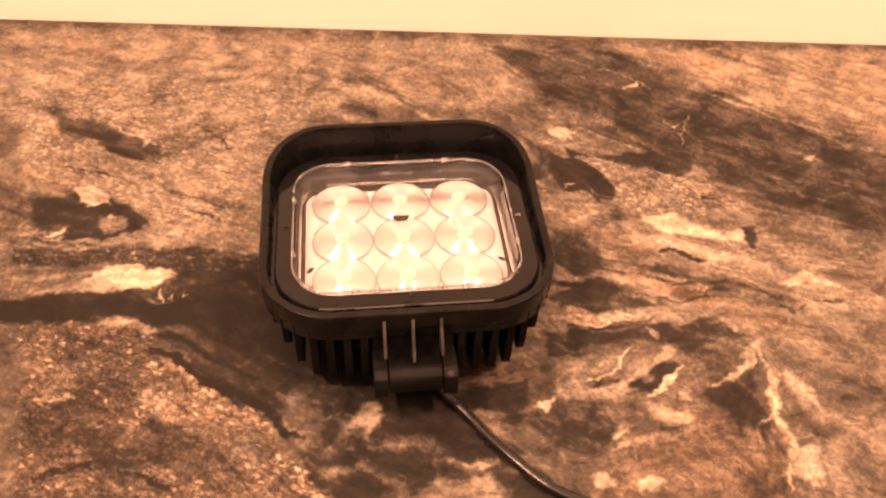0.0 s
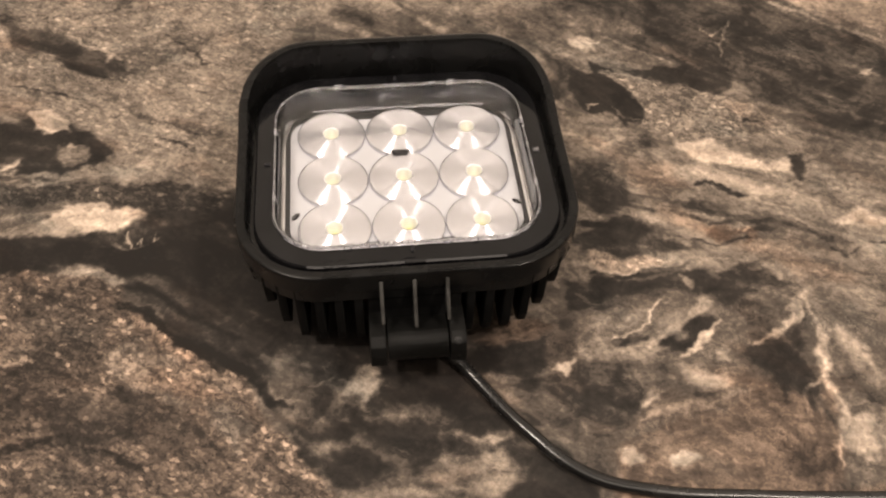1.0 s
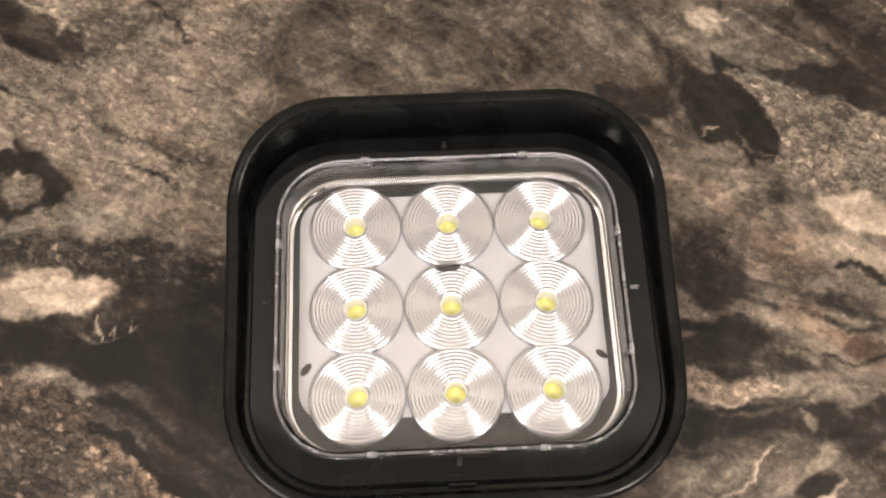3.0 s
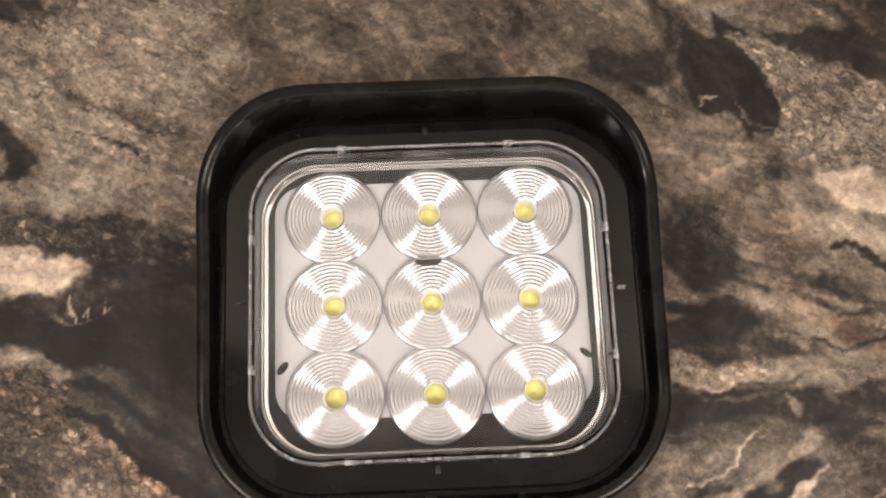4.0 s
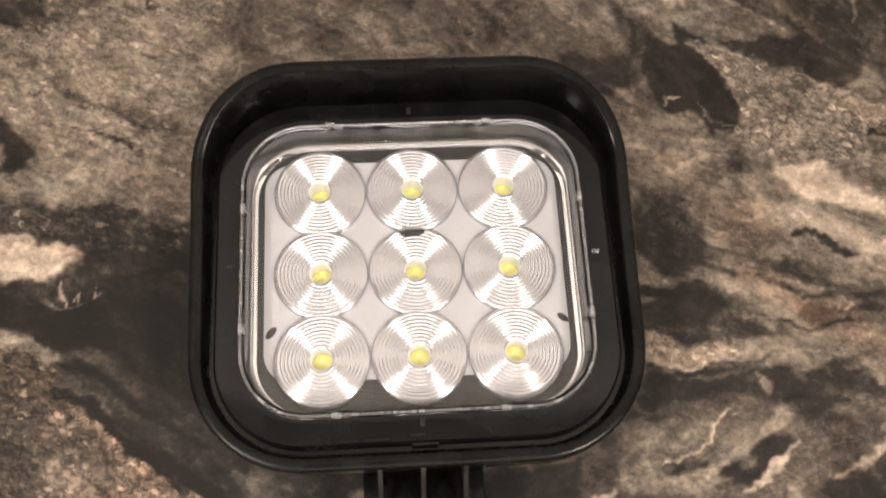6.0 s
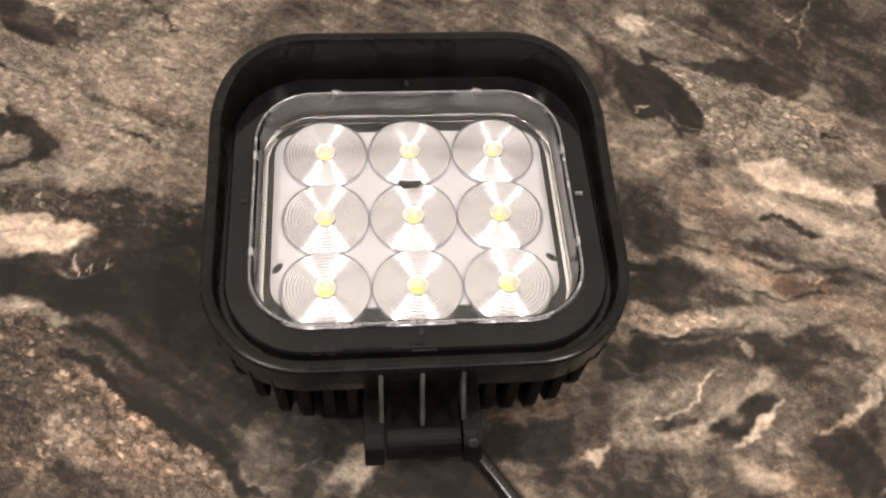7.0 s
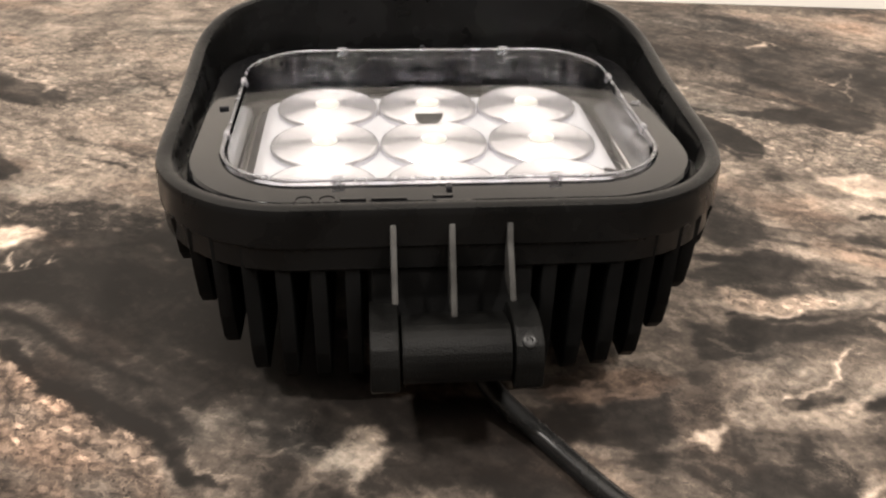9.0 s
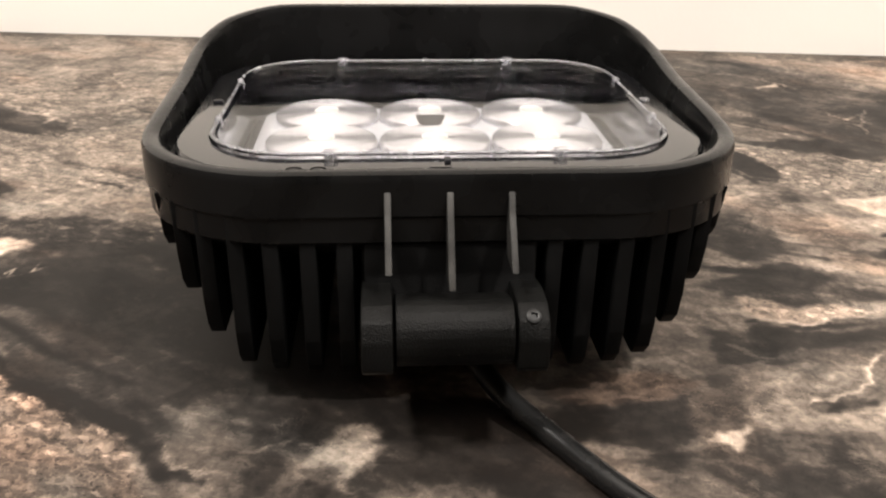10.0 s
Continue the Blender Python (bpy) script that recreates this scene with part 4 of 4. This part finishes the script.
counter = worktop()
tagged(counter, "brown and grey marbled stone laminate worktop", "worktop", kind="structure")
slab("wall_north", M, -1.8, 1.8, 0.0, 0.12, -0.9, 1.5, WALL, "plain cream painted wall behind the worktop", "wall")
# Unseen walls, ceiling and floor, added to close the room for bounce and reflections.
slab("wall_south", M, -1.8, 1.8, -2.72, -2.6, -0.9, 1.5, DIM, "unseen wall added across the room, dim brown", "wall")
slab("wall_west", M, -1.92, -1.8, -2.72, 0.12, -0.9, 1.5, DIM, "unseen side wall added to close the room, dim brown", "wall")
slab("wall_east", M, 1.8, 1.92, -2.72, 0.12, -0.9, 1.5, DIM, "unseen side wall added to close the room, dim brown", "wall")
slab("ceiling", M, -1.92, 1.92, -2.72, 0.12, 1.5, 1.6, CEILING, "unseen white ceiling added to close the room", "ceiling")
slab("floor", M, -1.92, 1.92, -2.72, 0.12, -1.0, -0.9, FLOOR, "unseen grey floor added to close the room", "floor")

# ---- the work lamp, lying on its back ----
lamp = new("work_lamp")
lamp.matrix_world = pose(-0.01514, 0.24804, 0.04543, 0, 0, 7.12) @ pose(0, 0, 0, -4.87)
tagged(lamp, "square black LED work lamp with nine optics, lying face up", "work lamp")

HW, V0, V1, RAD = 0.0603, -0.0552, 0.0550, 0.030


def hood(v):
    """Height of the rim's lip along the lamp, rising to the hood."""
    return float(np.interp(v, (-0.056, -0.03, -0.018, 0.008, 0.03, 0.043, 0.053, 0.06), (0.0012, 0.0013, 0.0024, 0.0040, 0.0072, 0.0115, 0.0137, 0.0137)))


def rim_loop(inset, low=None, drop=0.0):
    r = max(RAD - inset, 0.01)
    base = ring_points(HW, V0, V1, RAD)
    return [(x, y, low if low is not None else hood(by) - drop) for (x, y), (bx, by) in zip(ring_points(HW - inset, V0 + inset, V1 - inset, r), base)]


part("rim", loft([rim_loop(0.0010, -0.0076), rim_loop(0.0003, -0.0074), rim_loop(0.0, -0.0070), rim_loop(0.0, -0.0054), rim_loop(0.0, drop=0.0020), rim_loop(0.0, drop=0.0012), rim_loop(0.0003, drop=0.0004), rim_loop(0.0010),
                  rim_loop(0.0027), rim_loop(0.0034, drop=0.0004), rim_loop(0.0037, drop=0.0012), rim_loop(0.0039, drop=0.0022), rim_loop(0.0046, -0.0035), rim_loop(0.0046, -0.0072)], close=True),
     RUBBER, lamp, "black rubbery rim rising to a hood along one side")

LENS = (0.047, -0.0412, 0.0412, 0.0175)


def lens_loop(grow, z):
    hw, a, b, r = LENS
    return [(x, y, z) for x, y in ring_points(hw + grow, a - grow, b + grow, r + grow)]


flange = part("flange", loft([rim_loop(0.0046, -0.0060), rim_loop(0.0046, -0.0040), rim_loop(0.0058, -0.0040), rim_loop(0.0062, -0.0012), rim_loop(0.0068, -0.0007),
                              lens_loop(0.0022, -0.0004), lens_loop(0.0006, -0.0004), lens_loop(0.0003, -0.0012), lens_loop(0.0003, -0.0125), lens_loop(0.0016, -0.0125)]),
              FLANGE, lamp, "glossy black flange round the clear cover")
cover = part("clear_cover", loft([lens_loop(0.0001, -0.0118), lens_loop(0.0001, -0.0002), lens_loop(0.0004, 0.0004), lens_loop(-0.0006, 0.0005), lens_loop(-0.0011, 0.0),
                                  lens_loop(-0.0017, -0.0085), lens_loop(-0.0026, -0.0116)], close=True),
             CLEAR, lamp, "clear plastic wall of the cover")
part("bead", loft([lens_loop(0.0002, 0.0003), lens_loop(0.0002, 0.0006), lens_loop(-0.0001, 0.0008), lens_loop(-0.0004, 0.0006), lens_loop(-0.0004, 0.0003)], close=True), FROST, cover, "pale moulded edge of the cover")
pane = part("pane", loft([lens_loop(-0.0011, -0.0016), lens_loop(-0.0009, -0.0012), lens_loop(-0.0009, -0.0006), lens_loop(-0.0011, -0.0003)], True, True), PANE, cover, "clear front pane")
for x, y, turn in ((-0.0226, 0.0412, 0), (0.0222, 0.0412, 0), (0.0468, 0.0170, 90), (0.0468, -0.0166, 90), (-0.0468, 0.0168, 90), (-0.0468, -0.0172, 90), (-0.022, -0.0412, 0), (0.022, -0.0412, 0)):
    clip = part("clip", box(-0.0013, 0.0013, -0.0006, 0.0006, -0.0012, 0.0009, 0.0002), FROST, cover)
    clip.matrix_local = pose(x, y, 0.0004, 0, 0, turn)
for x, y, turn in ((0, -0.0437, 0), (0.0497, 0.0006, 90), (-0.0497, 0.0006, 90), (0, 0.0455, 0)):
    # The right nub is pale to stand in for its bright highlight.
    nub = part("nub", box(-0.0006, 0.0006, -0.0011, 0.0011, -0.0006, 0.0002, 0.0002), FROST if x > 0.01 else BASE, flange)
    nub.matrix_local = pose(x, y, 0, 0, 0, turn)

OPTICS = [(0.0267 * i + 0.0002, 0.0246 * j + 0.0001) for j in (1, 0, -1) for i in (-1, 0, 1)]


def holed_plate(outline, z0, z1, radius):
    """A plate with a round hole under every optic."""
    bm = bmesh.new()
    loops = [outline] + [[(x + radius * math.cos(a * math.pi / 12), y + radius * math.sin(a * math.pi / 12)) for a in range(24)] for x, y in OPTICS]
    edges = []
    for loop in loops:
        vs = [bm.verts.new((x, y, z1)) for x, y in loop]
        edges += [bm.edges.new((vs[i], vs[(i + 1) % len(vs)])) for i in range(len(vs))]
    bmesh.ops.triangle_fill(bm, use_beauty=True, use_dissolve=False, edges=edges)
    made = bmesh.ops.extrude_face_region(bm, geom=bm.faces[:])
    for v in made["geom"]:
        if isinstance(v, bmesh.types.BMVert):
            v.co.z = z0
    return bm


part("backing", holed_plate([(x, y) for x, y, z in lens_loop(0.0012, 0)], -0.0135, -0.0122, 0.0040), BASE, lamp, "black board behind the optics", smooth=False)
plate = part("reflector_plate", holed_plate(ring_points(0.0425, -0.0300, 0.0345, 0.008, 6), -0.0121, -0.0112, 0.0040), PLATE, lamp, "white silvered plate between the optics", smooth=False)

# the optics: ringed domes with the chip sunk in a well at the middle
rings = [(0.0031, -0.0100), (0.0031, -0.0090)]
N_RINGS, STEPS = 9, 8
for i in range(N_RINGS * STEPS + 1):
    r = 0.0033 + (0.0125 - 0.0033) * i / (N_RINGS * STEPS)
    rings.append((r, -0.0087 - 0.00012 * math.cos(2 * math.pi * i / STEPS) - 0.0004 * (r / 0.0125) ** 2))
rings += [(0.0129, -0.0093), (0.0132, -0.0098), (0.0132, -0.0118)]


def optic(x, y):
    ob = part("optic", lathe(rings, 72, cap=False), SILVER, lamp, sharp=50)
    ob.matrix_local = pose(x, y, 0)
    chip = part("chip", lathe([(0.0029, -0.0162), (0.0029, -0.0150), (0.0022, -0.0143), (0.0008, -0.0139)], 24), PHOSPHOR, ob, "yellow LED chip")
    # White tube added so that the well reads pale at a slant.
    part("well_lining", lathe([(0.0032, -0.0163), (0.0030, -0.0163), (0.0029, -0.0089), (0.0031, -0.0088)], 32, cap=False), WELL_LINING, ob, "white lining added to lighten the chip's well")
    return ob


for x, y in OPTICS:
    optic(x, y)

for x, y, rx, ry, turn in ((-0.0405, -0.0160, 0.0021, 0.0010, 50), (0.0410, -0.0150, 0.0019, 0.0009, -40), ):
    hole = part("slot", prism([(rx * math.cos(a * 0.4488), ry * math.sin(a * 0.4488)) for a in range(14)], "z", -0.0113, -0.0109), BASE, plate, "small dark slot")
    hole.matrix_local = pose(x, y, 0, 0, 0, turn)

# Added dark half-moon that imitates the hood's reflection in the top middle optic.
spot = part("dark_reflection", prism([(0.0036 * math.cos(a * math.pi / 12), -0.0032 * math.sin(a * math.pi / 12)) for a in range(13)], "z", -0.0002, 0.0002), STEEL, plate, "dark half-moon standing in for a reflection in the optic")
spot.matrix_local = pose(-0.0004, 0.0110, -0.0064, 78)
# moulded marks that cannot be read
for x0, x1, y in ((-0.0100, -0.0085, 0.0372), (-0.0078, -0.0030, 0.0370), (-0.0022, 0.0012, 0.0372), (0.0020, 0.0058, 0.0370), (0.0064, 0.0088, 0.0374)):
    part("moulded_mark", box(x0, x1, y - 0.0007, y + 0.0007, -0.0125, -0.0100, 0.0002, 1), CLEAR, cover)
for x0, x1, y, h in ((-0.0215, -0.0165, -0.0478, 0.0008), (-0.0155, -0.0085, -0.0478, 0.0008), (-0.0035, 0.0005, -0.0470, 0.0009), (-0.003, 0.004, -0.0493, 0.0008)):
    part("moulded_mark", box(x0, x1, y - h / 2, y + h / 2, -0.0008, -0.0003, 0.0001, 1), FLANGE, flange)
for x in (-0.0285, -0.0240):
    bm = lathe([(0.0016, -0.0008), (0.0016, -0.0004), (0.0018, -0.0004), (0.0018, -0.0008)], 24, cap=False)
    mark = part("moulded_ring", bm, FLANGE, flange)
    mark.matrix_local = pose(x, -0.0478, 0)

# housing below the rim
part("body", loft([rim_loop(0.0046, -0.0040), rim_loop(0.0002, -0.0055), rim_loop(0.0006, -0.0122), rim_loop(0.0020, -0.0134), rim_loop(0.011, -0.0190)], False, True), RUBBER, lamp, "black cast housing")
part("spine", prism([(-0.0535, -0.0120), (-0.0505, -0.034), (-0.040, -0.0365), (-0.022, -0.0420), (-0.0120, -0.0466), (0.046, -0.0417), (0.050, -0.036), (0.050, -0.0150), (0.042, -0.0185), (-0.044, -0.0185)], "x", -0.0165, 0.0165, 0.0008), CAST, lamp)

part("front_plate", prism([(-0.0530, -0.0058), (-0.0535, -0.0066), (-0.0545, -0.0190), (-0.0570, -0.0240), (-0.0570, -0.0310), (-0.0500, -0.0335), (-0.0500, -0.0058)], "x", -0.0160, 0.0160, 0.0006), CAST, lamp)


def fin_reach(x):
    hw, r = HW - 0.0006, RAD - 0.0006
    d = max(0.0, abs(x) - (hw - r))
    cut = r - math.sqrt(max(0.0, r * r - d * d))
    return V0 + 0.0006 + cut, V1 - 0.0006 - cut


for x, low in ((0.0195, -0.0425), (0.0262, -0.0425), (0.0330, -0.0420), (0.0395, -0.0410), (0.0455, -0.0355), (0.0503, -0.0275), (0.0540, -0.0195)):
    for side in (-1, 1):
        a, b = fin_reach(x)
        outline = [(a, -0.0066), (a + 0.0016, low + 0.009), (a + 0.0034, low + 0.003), (a + 0.0060, low), (b - 0.0060, low), (b - 0.0034, low + 0.003), (b - 0.0016, low + 0.009), (b, -0.0066), (b - 0.003, -0.0066), (b - 0.009, -0.0180), (a + 0.009, -0.0180), (a + 0.003, -0.0066)]
        part("fin", prism(outline, "x", side * x - 0.0015, side * x + 0.0015, 0.0003), CAST, lamp)

for x, low in ((-0.0115, -0.0146), (-0.0003, -0.0178), (0.0108, -0.0146)):
    outline = [(-0.0520, -0.0024), (-0.0553, -0.0024), (-0.0570, -0.0060), (-0.0640, low), (-0.0560, low)]
    part("rib", prism(outline, "x", x - 0.0006, x + 0.0006, 0.0002), WORN, lamp, "thin rib worn pale along its edge")

# pivot of the mounting bracket at the front
arc = [(-0.0640 - 0.0062 * math.sin(radians(a)), -0.0256 + 0.0062 * math.cos(radians(a))) for a in range(0, 181, 15)]
bracket = part("bracket", prism(arc + [(-0.056, -0.0318), (-0.056, -0.0220)], "x", -0.0104, 0.0104, 0.0003), HINGE, lamp, "powder-coated pivot barrel of the bracket")
for x0, x1 in ((-0.0165, -0.0109), (0.0109, 0.0165)):
    outline = [(-0.053, -0.0205), (-0.060, -0.0192), (-0.0655, -0.0194), (-0.0690, -0.0212), (-0.0705, -0.0245), (-0.0705, -0.0300), (-0.0690, -0.0315), (-0.053, -0.0330)]
    part("knuckle", prism(outline, "x", x0, x1, 0.0005), HINGE, bracket)
screw = part("screw", lathe([(0.0014, -0.0002), (0.0014, 0.0003), (0.0011, 0.0005), (0.0006, 0.0005), (0.0005, 0.0), (0.0001, 0.0)], 20), STEEL, bracket, "small dark screw head")
screw.matrix_local = pose(0.0136, -0.0684, -0.0207, 40)

# ---- the cable ----
curve = bpy.data.curves.new("power_cable", "CURVE")
curve.dimensions, curve.bevel_depth, curve.bevel_resolution, curve.resolution_u = "3D", 0.0023, 5, 16
spline = curve.splines.new("BEZIER")
way = [(-0.012, 0.225, 0.012), (0.000, 0.195, 0.006), (0.012, 0.183, 0.0025), (0.033, 0.1605, 0.0024), (0.053, 0.1455, 0.0024), (0.074, 0.1405, 0.0024), (0.112, 0.1395, 0.0024), (0.2, 0.141, 0.0024), (0.5, 0.12, 0.0024)]
spline.bezier_points.add(len(way) - 1)
for bp, co in zip(spline.bezier_points, way):
    bp.co, bp.handle_left_type, bp.handle_right_type = co, "AUTO", "AUTO"
cable_maker = bpy.data.objects.new("cable_maker", curve)
cable = new("power_cable", bpy.data.meshes.new_from_object(cable_maker))
bpy.data.objects.remove(cable_maker)
cable.data.materials.clear()
cable.data.materials.append(SHEATH)
for f in cable.data.polygons:
    f.use_smooth = True
tagged(cable, "round black sheathed cable running from the lamp across the worktop", "cable")
